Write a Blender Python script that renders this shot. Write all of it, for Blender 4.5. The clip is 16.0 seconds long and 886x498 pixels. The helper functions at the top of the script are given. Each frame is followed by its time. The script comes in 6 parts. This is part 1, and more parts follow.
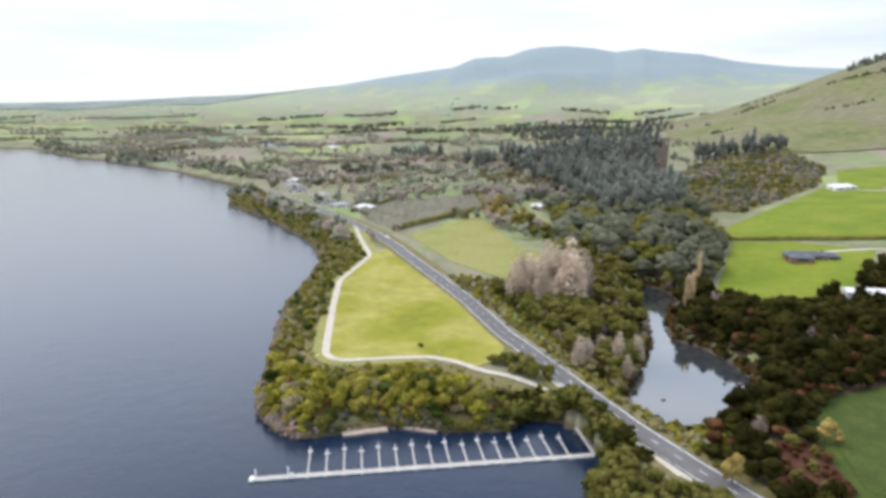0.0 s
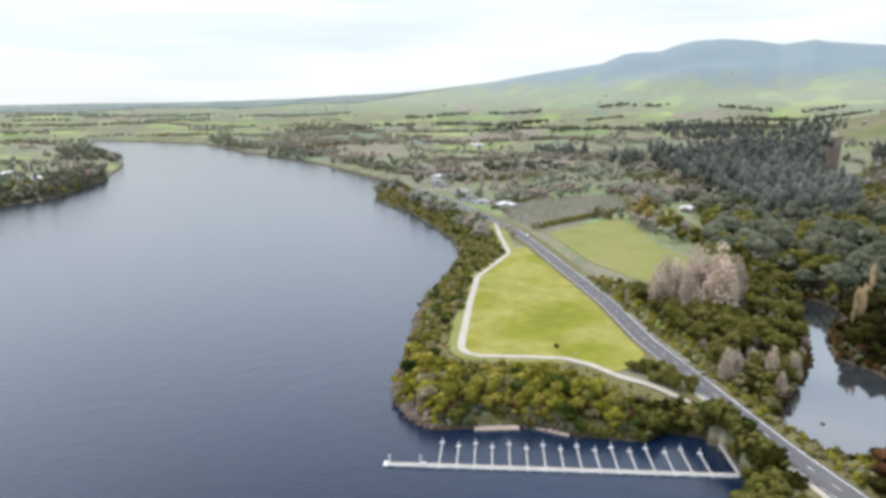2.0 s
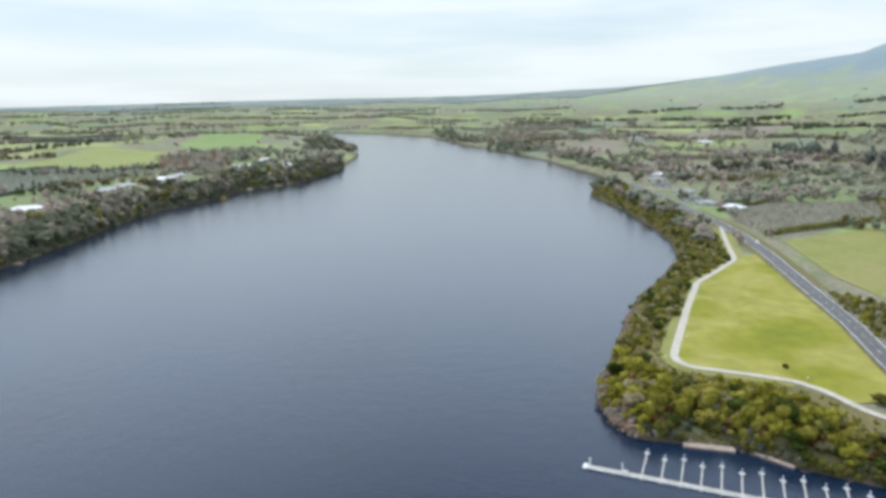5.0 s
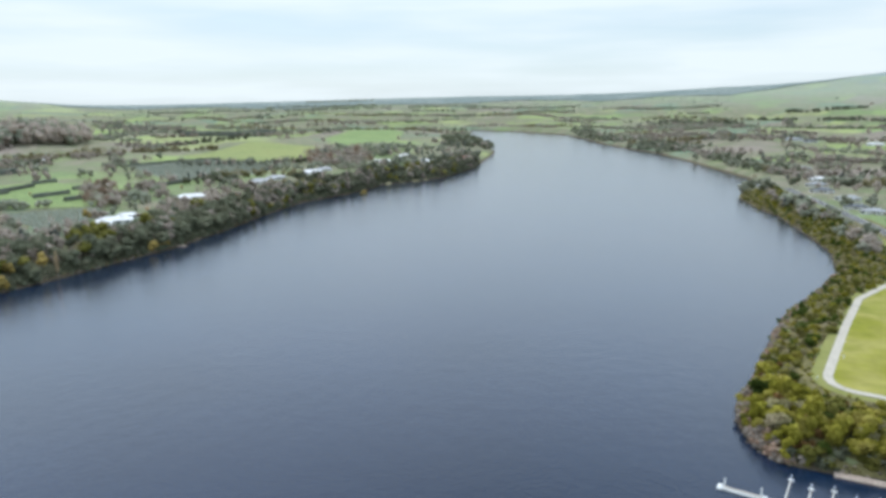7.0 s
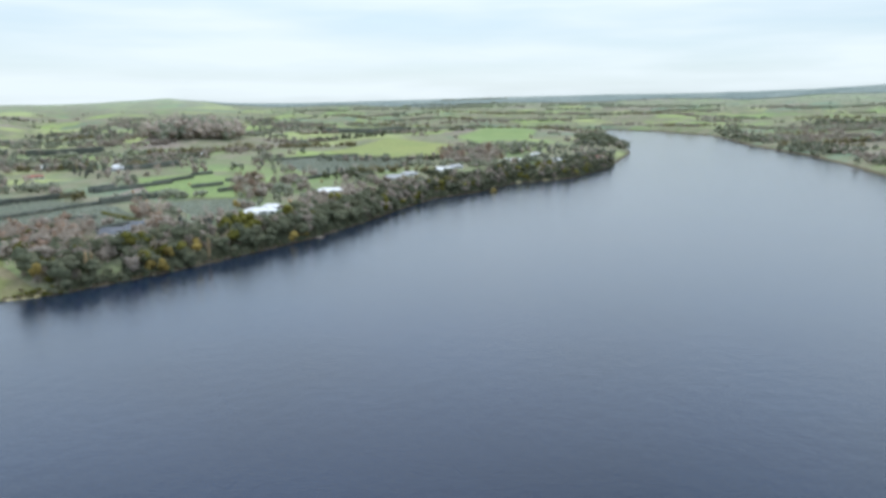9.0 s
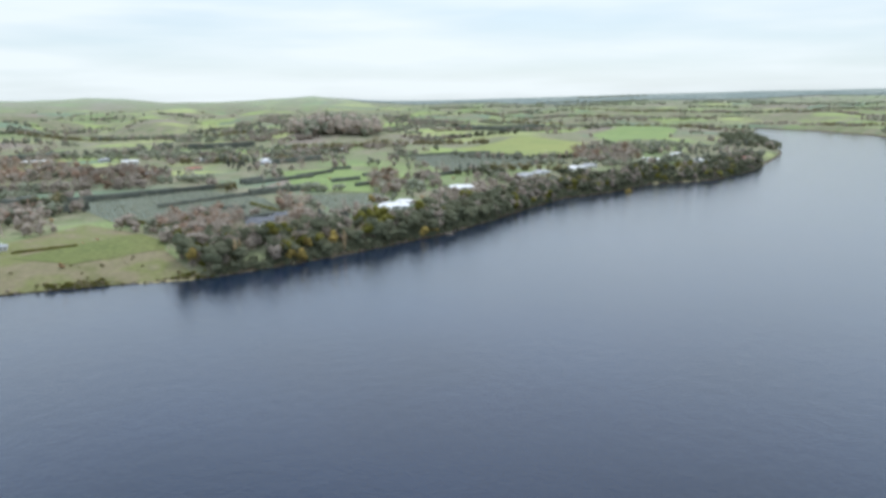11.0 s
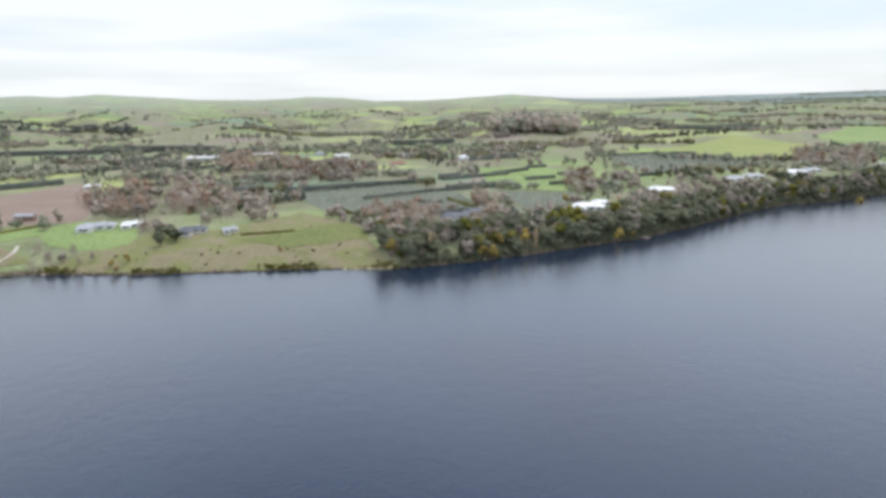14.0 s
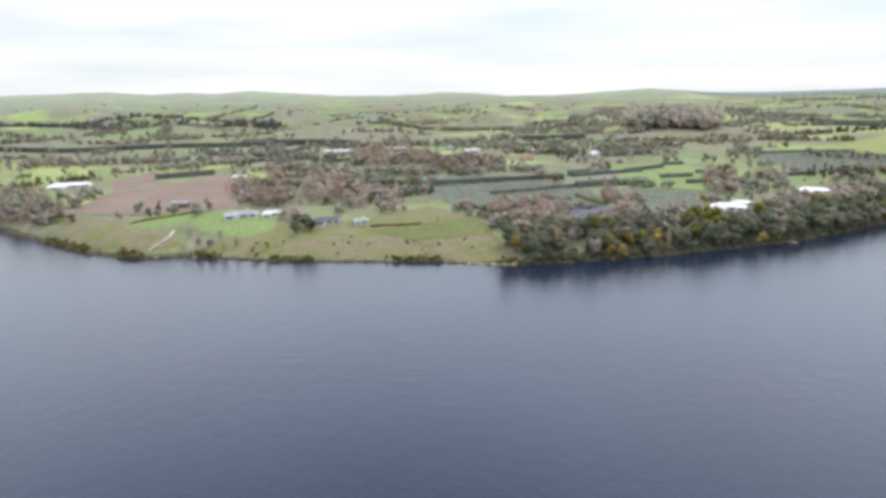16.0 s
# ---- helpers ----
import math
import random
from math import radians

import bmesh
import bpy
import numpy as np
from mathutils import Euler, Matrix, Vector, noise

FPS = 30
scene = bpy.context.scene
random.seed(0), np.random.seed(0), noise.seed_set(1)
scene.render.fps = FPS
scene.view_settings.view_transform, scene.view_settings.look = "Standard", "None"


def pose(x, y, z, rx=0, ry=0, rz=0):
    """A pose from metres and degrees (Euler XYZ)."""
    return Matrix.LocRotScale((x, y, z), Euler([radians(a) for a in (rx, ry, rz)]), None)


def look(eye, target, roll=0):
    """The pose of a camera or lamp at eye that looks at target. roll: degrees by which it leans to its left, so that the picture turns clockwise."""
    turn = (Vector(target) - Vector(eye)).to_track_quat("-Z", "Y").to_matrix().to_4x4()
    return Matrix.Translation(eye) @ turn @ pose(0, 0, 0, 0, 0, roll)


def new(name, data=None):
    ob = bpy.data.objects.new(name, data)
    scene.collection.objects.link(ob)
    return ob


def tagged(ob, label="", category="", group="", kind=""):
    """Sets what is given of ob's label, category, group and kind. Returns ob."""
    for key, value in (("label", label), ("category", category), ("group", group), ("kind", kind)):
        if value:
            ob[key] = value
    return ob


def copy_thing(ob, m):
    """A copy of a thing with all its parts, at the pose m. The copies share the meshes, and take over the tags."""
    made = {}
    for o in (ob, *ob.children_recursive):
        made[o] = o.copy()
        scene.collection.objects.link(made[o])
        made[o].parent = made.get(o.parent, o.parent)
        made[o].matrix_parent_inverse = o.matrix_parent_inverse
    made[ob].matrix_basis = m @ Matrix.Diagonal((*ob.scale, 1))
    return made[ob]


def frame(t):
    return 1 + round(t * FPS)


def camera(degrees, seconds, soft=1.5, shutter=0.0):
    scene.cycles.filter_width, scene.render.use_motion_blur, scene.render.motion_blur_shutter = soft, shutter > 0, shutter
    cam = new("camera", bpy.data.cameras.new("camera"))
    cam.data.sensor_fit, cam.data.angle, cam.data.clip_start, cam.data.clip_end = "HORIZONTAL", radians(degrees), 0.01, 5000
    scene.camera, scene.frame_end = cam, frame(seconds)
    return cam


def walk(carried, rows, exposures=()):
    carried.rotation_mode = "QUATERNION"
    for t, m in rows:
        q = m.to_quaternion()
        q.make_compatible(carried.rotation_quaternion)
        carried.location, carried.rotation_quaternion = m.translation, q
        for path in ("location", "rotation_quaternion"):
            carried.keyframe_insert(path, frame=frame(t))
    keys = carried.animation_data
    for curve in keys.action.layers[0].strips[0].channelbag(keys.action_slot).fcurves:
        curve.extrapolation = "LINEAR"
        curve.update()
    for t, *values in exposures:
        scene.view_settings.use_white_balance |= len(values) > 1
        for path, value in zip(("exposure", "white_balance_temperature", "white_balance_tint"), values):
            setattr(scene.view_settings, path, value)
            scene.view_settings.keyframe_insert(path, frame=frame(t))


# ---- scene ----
cam = camera(66.0, 16.0, soft=3.6)
PATH = [
    (0, (2.899, -3.248, 98.412), (2.857, -1.291, 98.002), -0.3),
    (0.5, (2.905, -3.21, 98.382), (2.77, -1.257, 97.97), -0.3),
    (1, (2.942, -3.16, 98.343), (2.709, -1.217, 97.931), -0.4),
    (1.5, (3.0, -3.045, 98.318), (2.663, -1.118, 97.904), -0.4),
    (2, (3.046, -2.893, 98.295), (2.601, -0.987, 97.881), -0.5),
    (2.5, (3.073, -2.718, 98.267), (2.525, -0.84, 97.852), -0.4),
    (3, (2.949, -2.552, 98.237), (2.3, -0.706, 97.821), -0.4),
    (3.5, (2.748, -2.448, 98.203), (2.003, -0.639, 97.786), -0.5),
    (4, (2.496, -2.397, 98.156), (1.659, -0.629, 97.738), -0.5),
    (4.2, (2.421, -2.366, 98.143), (1.549, -0.616, 97.724), -0.5),
    (6.5, (2.067, -1.662, 97.858), (0.819, -0.157, 97.434), -0.6),
    (7, (2.027, -1.475, 97.843), (0.709, -0.033, 97.418), -0.5),
    (7.5, (1.902, -1.283, 97.851), (0.516, 0.094, 97.425), -0.6),
    (8, (1.761, -1.076, 97.878), (0.311, 0.234, 97.453), -0.6),
    (8.5, (1.61, -0.869, 97.905), (0.099, 0.37, 97.478), -0.6),
    (9, (1.321, -0.642, 97.936), (-0.247, 0.524, 97.509), -0.5),
    (11.5, (-0.871, 0.263, 98.191), (-2.67, 1.024, 97.76), -0.8),
    (12, (-1.296, 0.301, 98.2), (-3.129, 0.977, 97.77), -1.0),
    (12.5, (-1.736, 0.277, 98.186), (-3.598, 0.865, 97.756), -0.9),
    (13, (-2.202, 0.278, 98.161), (-4.09, 0.777, 97.73), -0.9),
    (13.5, (-2.72, 0.336, 98.128), (-4.63, 0.745, 97.697), -0.8),
    (14, (-3.259, 0.511, 98.09), (-5.186, 0.83, 97.66), -0.8),
    (14.5, (-3.802, 0.743, 98.048), (-5.742, 0.971, 97.615), -0.7),
    (15, (-4.385, 0.987, 97.996), (-6.332, 1.123, 97.562), -1.0),
    (15.5, (-5.023, 1.2, 97.955), (-6.974, 1.244, 97.517), -1.1),
    (16, (-5.703, 1.361, 97.919), (-7.654, 1.313, 97.481), -1.1),
]
walk(cam, [(t, look(eye, target, roll)) for t, eye, target, roll in PATH], exposures=((0, 0.46, 6500, 17), (3.5, 0.3, 6350, 13), (8, 0.22, 6000, 9), (12, 0.24, 6250, 12), (16, 0.36, 6500, 17)))

# ---- light ----
world = bpy.data.worlds.new("sky")
scene.world = world
world.use_nodes = True
wn, wl = world.node_tree.nodes, world.node_tree.links
wn.clear()
SUN_AZ, SUN_EL = radians(60), radians(56)      # azimuth to the left of +y
sky = wn.new("ShaderNodeTexSky")
sky.sky_type, sky.sun_disc = "NISHITA", False
sky.sun_elevation, sky.sun_rotation = SUN_EL, -SUN_AZ
sky_bg, cloud_bg, sky_mix, w_out = wn.new("ShaderNodeBackground"), wn.new("ShaderNodeBackground"), wn.new("ShaderNodeMixShader"), wn.new("ShaderNodeOutputWorld")
sky_bg.inputs[1].default_value, cloud_bg.inputs[1].default_value = 0.15, 0.9
w_co, w_map, w_noise, w_ramp, w_tint = wn.new("ShaderNodeTexCoord"), wn.new("ShaderNodeMapping"), wn.new("ShaderNodeTexNoise"), wn.new("ShaderNodeValToRGB"), wn.new("ShaderNodeValToRGB")
w_map.inputs["Scale"].default_value = (1.5, 1.5, 14.0)
w_noise.inputs["Scale"].default_value, w_noise.inputs["Detail"].default_value = 1.4, 6
w_ramp.color_ramp.elements[0].position, w_ramp.color_ramp.elements[0].color = 0.25, (0.72, 0.72, 0.72, 1)
w_ramp.color_ramp.elements[1].position, w_ramp.color_ramp.elements[1].color = 0.6, (0.97, 0.97, 0.97, 1)
w_tint.color_ramp.elements[0].position, w_tint.color_ramp.elements[0].color = 0.36, (0.69, 0.80, 0.84, 1)
w_tint.color_ramp.elements[1].position, w_tint.color_ramp.elements[1].color = 0.58, (0.93, 1.0, 1.0, 1)
wl.new(w_co.outputs["Generated"], w_map.inputs[0]); wl.new(w_map.outputs[0], w_noise.inputs["Vector"])
wl.new(w_noise.outputs[0], w_ramp.inputs[0]); wl.new(w_noise.outputs[0], w_tint.inputs[0])
wl.new(sky.outputs[0], sky_bg.inputs[0]); wl.new(w_tint.outputs[0], cloud_bg.inputs[0])
w_sep, w_up, w_mul = wn.new("ShaderNodeSeparateXYZ"), wn.new("ShaderNodeMapRange"), wn.new("ShaderNodeMath")
w_up.inputs["From Min"].default_value, w_up.inputs["From Max"].default_value = 0.1, 0.5
w_up.inputs["To Min"].default_value, w_up.inputs["To Max"].default_value = 1.0, 0.5
w_mul.operation = "MULTIPLY"
wl.new(w_co.outputs["Generated"], w_sep.inputs[0]); wl.new(w_sep.outputs["Z"], w_up.inputs["Value"])
wl.new(w_ramp.outputs[0], w_mul.inputs[0]); wl.new(w_up.outputs[0], w_mul.inputs[1])
w_lum = wn.new("ShaderNodeMapRange")     # an overcast sky is brighter overhead than at the horizon
w_lum.inputs["From Min"].default_value, w_lum.inputs["From Max"].default_value = 0.14, 0.6
w_lum.inputs["To Min"].default_value, w_lum.inputs["To Max"].default_value = 0.82, 1.9
wl.new(w_sep.outputs["Z"], w_lum.inputs["Value"]); wl.new(w_lum.outputs[0], cloud_bg.inputs[1])
wl.new(w_mul.outputs[0], sky_mix.inputs[0]); wl.new(sky_bg.outputs[0], sky_mix.inputs[1]); wl.new(cloud_bg.outputs[0], sky_mix.inputs[2])
wl.new(sky_mix.outputs[0], w_out.inputs[0])
sun = new("sun", bpy.data.lights.new("sun", "SUN"))
sun.data.energy, sun.data.angle, sun.data.color = 1.2, radians(20), (1.0, 0.95, 0.86)
sun.matrix_world = look((-math.sin(SUN_AZ) * math.cos(SUN_EL), math.cos(SUN_AZ) * math.cos(SUN_EL), math.sin(SUN_EL)), (0, 0, 0))


# ---- materials ----
def material(name, colours, size=6.0, rough=0.9, bump=0.0, fine=0.8, island=0.0, per_object=0.0, metal=0.0, detail=5, depth=0.28, shine=0.25):
    """A noise of two scales runs through the given colours; island and per_object vary the brightness piece by piece."""
    m = bpy.data.materials.new(name)
    m.use_nodes = True
    n, l = m.node_tree.nodes, m.node_tree.links
    b = n["Principled BSDF"]
    geo = n.new("ShaderNodeNewGeometry")
    big, small, ramp = n.new("ShaderNodeTexNoise"), n.new("ShaderNodeTexNoise"), n.new("ShaderNodeValToRGB")
    big.inputs["Scale"].default_value, big.inputs["Detail"].default_value = 1 / size, detail
    small.inputs["Scale"].default_value, small.inputs["Detail"].default_value = 1 / fine, 3
    l.new(geo.outputs["Position"], big.inputs["Vector"]); l.new(geo.outputs["Position"], small.inputs["Vector"])
    while len(ramp.color_ramp.elements) < len(colours):
        ramp.color_ramp.elements.new(0.5)
    for i, c in enumerate(colours):
        ramp.color_ramp.elements[i].position = 0.28 + 0.44 * i / max(1, len(colours) - 1)
        ramp.color_ramp.elements[i].color = (*c, 1)
    l.new(big.outputs[0], ramp.inputs[0])
    gain = n.new("ShaderNodeMapRange")
    gain.inputs["From Min"].default_value, gain.inputs["From Max"].default_value = 0.25, 0.75
    gain.inputs["To Min"].default_value, gain.inputs["To Max"].default_value = 1 - depth, 1 + depth
    l.new(small.outputs[0], gain.inputs["Value"])
    value = gain.outputs[0]
    for amount, node, socket in ((island, "ShaderNodeNewGeometry", "Random Per Island"), (per_object, "ShaderNodeObjectInfo", "Random")):
        if amount:
            src, rng, mul = n.new(node), n.new("ShaderNodeMapRange"), n.new("ShaderNodeMath")
            rng.inputs["To Min"].default_value, rng.inputs["To Max"].default_value = 1 - amount, 1 + amount
            mul.operation = "MULTIPLY"
            l.new(src.outputs[socket], rng.inputs["Value"]); l.new(rng.outputs[0], mul.inputs[0]); l.new(value, mul.inputs[1])
            value = mul.outputs[0]
    scale = n.new("ShaderNodeVectorMath")
    scale.operation = "SCALE"
    l.new(ramp.outputs[0], scale.inputs[0]); l.new(value, scale.inputs["Scale"])
    l.new(scale.outputs[0], b.inputs["Base Color"])
    b.inputs["Roughness"].default_value, b.inputs["Metallic"].default_value = rough, metal
    b.inputs["Specular IOR Level"].default_value = shine
    if bump:
        bp = n.new("ShaderNodeBump")
        bp.inputs["Strength"].default_value, bp.inputs["Distance"].default_value = 0.6, bump
        l.new(small.outputs[0], bp.inputs["Height"]); l.new(bp.outputs[0], b.inputs["Normal"])
    return m


def ground_material():
    """Farmland: paddocks as irregular cells of pasture, crop and fallow, forest on the high mountain, scrub at the
    water's edge; haze is painted into the hills and the forest.
    """
    m = bpy.data.materials.new("farmland")
    m.use_nodes = True
    n, l = m.node_tree.nodes, m.node_tree.links
    b = n["Principled BSDF"]
    geo = n.new("ShaderNodeNewGeometry")
    rot = n.new("ShaderNodeMapping")
    rot.inputs["Rotation"].default_value, rot.inputs["Scale"].default_value = (0, 0, radians(25)), (1 / 150, 1 / 260, 0)
    warp, warp_add = n.new("ShaderNodeTexNoise"), n.new("ShaderNodeVectorMath")
    warp.inputs["Scale"].default_value = 1 / 220
    warp_add.operation = "MULTIPLY_ADD"
    warp_add.inputs[1].default_value = (50, 50, 0)
    l.new(geo.outputs["Position"], warp.inputs["Vector"])
    l.new(warp.outputs["Color"], warp_add.inputs[0]); l.new(geo.outputs["Position"], warp_add.inputs[2])
    l.new(warp_add.outputs[0], rot.inputs[0])
    cell = n.new("ShaderNodeTexVoronoi")
    cell.distance = "CHEBYCHEV"
    cell.inputs["Scale"].default_value, cell.inputs["Randomness"].default_value = 1.0, 0.75
    l.new(rot.outputs[0], cell.inputs["Vector"])
    sep = n.new("ShaderNodeSeparateColor")
    l.new(cell.outputs["Color"], sep.inputs[0])
    ramp = n.new("ShaderNodeValToRGB")
    cols = ((0.0, (0.21, 0.27, 0.12)), (0.22, (0.29, 0.36, 0.13)), (0.4, (0.18, 0.24, 0.16)), (0.55, (0.35, 0.39, 0.16)), (0.7, (0.27, 0.23, 0.19)), (0.84, (0.25, 0.32, 0.13)))
    while len(ramp.color_ramp.elements) < len(cols):
        ramp.color_ramp.elements.new(0.5)
    for e, (p, c) in zip(ramp.color_ramp.elements, cols):
        e.position, e.color = p, (*c, 1)
    ramp.color_ramp.interpolation = "CONSTANT"
    l.new(sep.outputs[0], ramp.inputs[0])
    big, mid, fine = n.new("ShaderNodeTexNoise"), n.new("ShaderNodeTexNoise"), n.new("ShaderNodeTexNoise")
    for node, size in ((big, 130), (mid, 22), (fine, 3)):
        node.inputs["Scale"].default_value, node.inputs["Detail"].default_value = 1 / size, 5
        l.new(geo.outputs["Position"], node.inputs["Vector"])
    rough_land = n.new("ShaderNodeValToRGB")
    rough_land.color_ramp.elements[0].position, rough_land.color_ramp.elements[0].color = 0.35, (0.17, 0.19, 0.10, 1)
    rough_land.color_ramp.elements[1].position, rough_land.color_ramp.elements[1].color = 0.65, (0.27, 0.245, 0.175, 1)
    l.new(mid.outputs[0], rough_land.inputs[0])
    pick = n.new("ShaderNodeMapRange")
    pick.inputs["From Min"].default_value, pick.inputs["From Max"].default_value = 0.38, 0.54
    l.new(big.outputs[0], pick.inputs["Value"])
    mix1 = n.new("ShaderNodeMix")
    mix1.data_type = "RGBA"
    l.new(pick.outputs[0], mix1.inputs["Factor"]); l.new(ramp.outputs[0], mix1.inputs["A"]); l.new(rough_land.outputs[0], mix1.inputs["B"])
    # haze over the higher land, painted in as a paler colour
    haze, haze_mix = n.new("ShaderNodeMapRange"), n.new("ShaderNodeMix")
    haze_mix.data_type = "RGBA"
    haze_mix.inputs["B"].default_value = (0.35, 0.395, 0.30, 1)
    haze.inputs["From Min"].default_value, haze.inputs["From Max"].default_value, haze.inputs["To Max"].default_value = 36, 120, 0.6
    l.new(mix1.outputs["Result"], haze_mix.inputs["A"])
    mix1 = haze_mix
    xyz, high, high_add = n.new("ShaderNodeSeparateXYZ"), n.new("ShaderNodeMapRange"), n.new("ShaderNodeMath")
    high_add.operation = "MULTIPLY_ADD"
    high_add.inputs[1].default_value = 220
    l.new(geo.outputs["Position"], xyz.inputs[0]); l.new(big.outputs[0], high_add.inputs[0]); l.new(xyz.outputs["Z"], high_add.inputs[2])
    l.new(xyz.outputs["Z"], haze.inputs["Value"]); l.new(haze.outputs[0], haze_mix.inputs["Factor"])
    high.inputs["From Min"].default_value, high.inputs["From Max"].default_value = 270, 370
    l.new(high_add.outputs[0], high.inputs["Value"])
    # mountain forest, its pale blue-grey holding the haze of distance
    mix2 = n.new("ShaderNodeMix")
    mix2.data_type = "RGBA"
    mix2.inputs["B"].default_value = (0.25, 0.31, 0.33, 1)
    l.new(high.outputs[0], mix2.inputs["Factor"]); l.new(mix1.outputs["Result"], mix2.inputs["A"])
    shore = n.new("ShaderNodeMapRange")
    shore.inputs["From Min"].default_value, shore.inputs["From Max"].default_value = 1.2, 3.0
    l.new(xyz.outputs["Z"], shore.inputs["Value"])
    mix3 = n.new("ShaderNodeMix")
    mix3.data_type = "RGBA"
    mix3.inputs["A"].default_value = (0.11, 0.09, 0.06, 1)
    l.new(shore.outputs[0], mix3.inputs["Factor"]); l.new(mix2.outputs["Result"], mix3.inputs["B"])
    gain, scale = n.new("ShaderNodeMapRange"), n.new("ShaderNodeVectorMath")
    gain.inputs["From Min"].default_value, gain.inputs["From Max"].default_value = 0.25, 0.75
    gain.inputs["To Min"].default_value, gain.inputs["To Max"].default_value = 0.75, 1.25
    scale.operation = "SCALE"
    l.new(fine.outputs[0], gain.inputs["Value"]); l.new(mix3.outputs["Result"], scale.inputs[0]); l.new(gain.outputs[0], scale.inputs["Scale"])
    l.new(scale.outputs[0], b.inputs["Base Color"])
    b.inputs["Roughness"].default_value, b.inputs["Specular IOR Level"].default_value = 0.95, 0.1
    return m


def water_material(name, colour, rough, ripples, steep):
    """A dark body under a gloss that grows towards grazing sight, as it does on water."""
    m = bpy.data.materials.new(name)
    m.use_nodes = True
    n, l = m.node_tree.nodes, m.node_tree.links
    n.remove(n["Principled BSDF"])
    body, gloss, mix, out = n.new("ShaderNodeBsdfDiffuse"), n.new("ShaderNodeBsdfGlossy"), n.new("ShaderNodeMixShader"), n["Material Output"]
    gloss.inputs["Roughness"].default_value = rough
    geo, ripple, swell, gusts = n.new("ShaderNodeNewGeometry"), n.new("ShaderNodeTexNoise"), n.new("ShaderNodeTexNoise"), n.new("ShaderNodeTexNoise")
    add, bp, tone = n.new("ShaderNodeMath"), n.new("ShaderNodeBump"), n.new("ShaderNodeValToRGB")
    for node, scale_, detail_ in ((ripple, 0.9, 3), (swell, 0.16, 2), (gusts, 0.011, 4)):
        node.inputs["Scale"].default_value, node.inputs["Detail"].default_value = scale_, detail_
        l.new(geo.outputs["Position"], node.inputs["Vector"])
    add.operation = "ADD"
    l.new(ripple.outputs[0], add.inputs[0]); l.new(swell.outputs[0], add.inputs[1])
    bp.inputs["Strength"].default_value, bp.inputs["Distance"].default_value = ripples, 0.33
    l.new(add.outputs[0], bp.inputs["Height"]); l.new(bp.outputs[0], gloss.inputs["Normal"]); l.new(bp.outputs[0], body.inputs["Normal"])
    for e, p, f in zip(tone.color_ramp.elements, (0.35, 0.65), (0.85, 1.15)):
        e.position, e.color = p, (*[c * f for c in colour], 1)
    l.new(gusts.outputs[0], tone.inputs[0]); l.new(tone.outputs[0], body.inputs["Color"])
    facing, power = n.new("ShaderNodeLayerWeight"), n.new("ShaderNodeMath")
    facing.inputs["Blend"].default_value, power.operation = 0.5, "POWER"
    power.inputs[1].default_value = steep
    l.new(bp.outputs[0], facing.inputs["Normal"]); l.new(facing.outputs["Facing"], power.inputs[0]); l.new(power.outputs[0], mix.inputs[0])
    l.new(body.outputs[0], mix.inputs[1]); l.new(gloss.outputs[0], mix.inputs[2]); l.new(mix.outputs[0], out.inputs[0])
    return m


GROUND = ground_material()
WATER, POND_WATER = water_material("lake_water", (0.008, 0.020, 0.047), 0.14, 0.34, 3.3), water_material("murky_pond_water", (0.05, 0.058, 0.065), 0.05, 0.02, 1.9)
LAWN = material("mown_grass", ((0.17, 0.19, 0.014), (0.235, 0.235, 0.022), (0.33, 0.30, 0.075), (0.20, 0.215, 0.018)), 34, fine=5, depth=0.14)
PASTURE = material("bright_pasture", ((0.11, 0.16, 0.006), (0.15, 0.20, 0.010), (0.20, 0.22, 0.022)), 30, fine=4, depth=0.12)
MEADOW = material("olive_meadow", ((0.21, 0.22, 0.06), (0.25, 0.25, 0.075), (0.28, 0.25, 0.10)), 25, fine=4, depth=0.12)
SOFT = material("soft_pasture", ((0.18, 0.25, 0.085), (0.23, 0.295, 0.105)), 50, fine=3)
# grass below the trees, its shade painted into the base colour
SHADED_GRASS = material("shaded_grass", ((0.035, 0.06, 0.008), (0.065, 0.09, 0.014)), 6, bump=0.1, fine=0.8)
RED_BED = material("reddish_garden_bed", ((0.06, 0.022, 0.012), (0.105, 0.045, 0.025)), 4, bump=0.05, fine=0.6)
SAND = material("tan_sand", ((0.40, 0.34, 0.18), (0.48, 0.42, 0.25)), 4, fine=0.8)
STONE = material("wet_stone", ((0.05, 0.042, 0.038), (0.10, 0.085, 0.075), (0.16, 0.13, 0.11)), 2, rough=0.6, bump=0.05, fine=0.4)
DARK_FLOOR = material("dark_brown_floor", ((0.035, 0.026, 0.016), (0.07, 0.05, 0.03)), 5, bump=0.05, fine=0.7)
GOLD = material("golden_pasture", ((0.22, 0.26, 0.085), (0.28, 0.295, 0.10)), 60, fine=3)
HILLSIDE = material("hillside_grass", ((0.165, 0.16, 0.07), (0.225, 0.19, 0.115), (0.175, 0.185, 0.065), (0.235, 0.20, 0.13)), 26, fine=3, depth=0.16)
PLOUGH = material("ploughed_soil", ((0.22, 0.16, 0.125), (0.27, 0.20, 0.16)), 30, bump=0.08, fine=1.5)
UPLAND = material("upper_pasture", ((0.135, 0.16, 0.048), (0.175, 0.185, 0.065)), 30, fine=3)
CROP = material("dull_orchard_floor", ((0.17, 0.20, 0.16), (0.22, 0.24, 0.19)), 20, fine=2)
TARMAC = material("worn_tarmac", ((0.12, 0.115, 0.115), (0.155, 0.15, 0.15)), 8, rough=0.85, bump=0.01, fine=0.4)
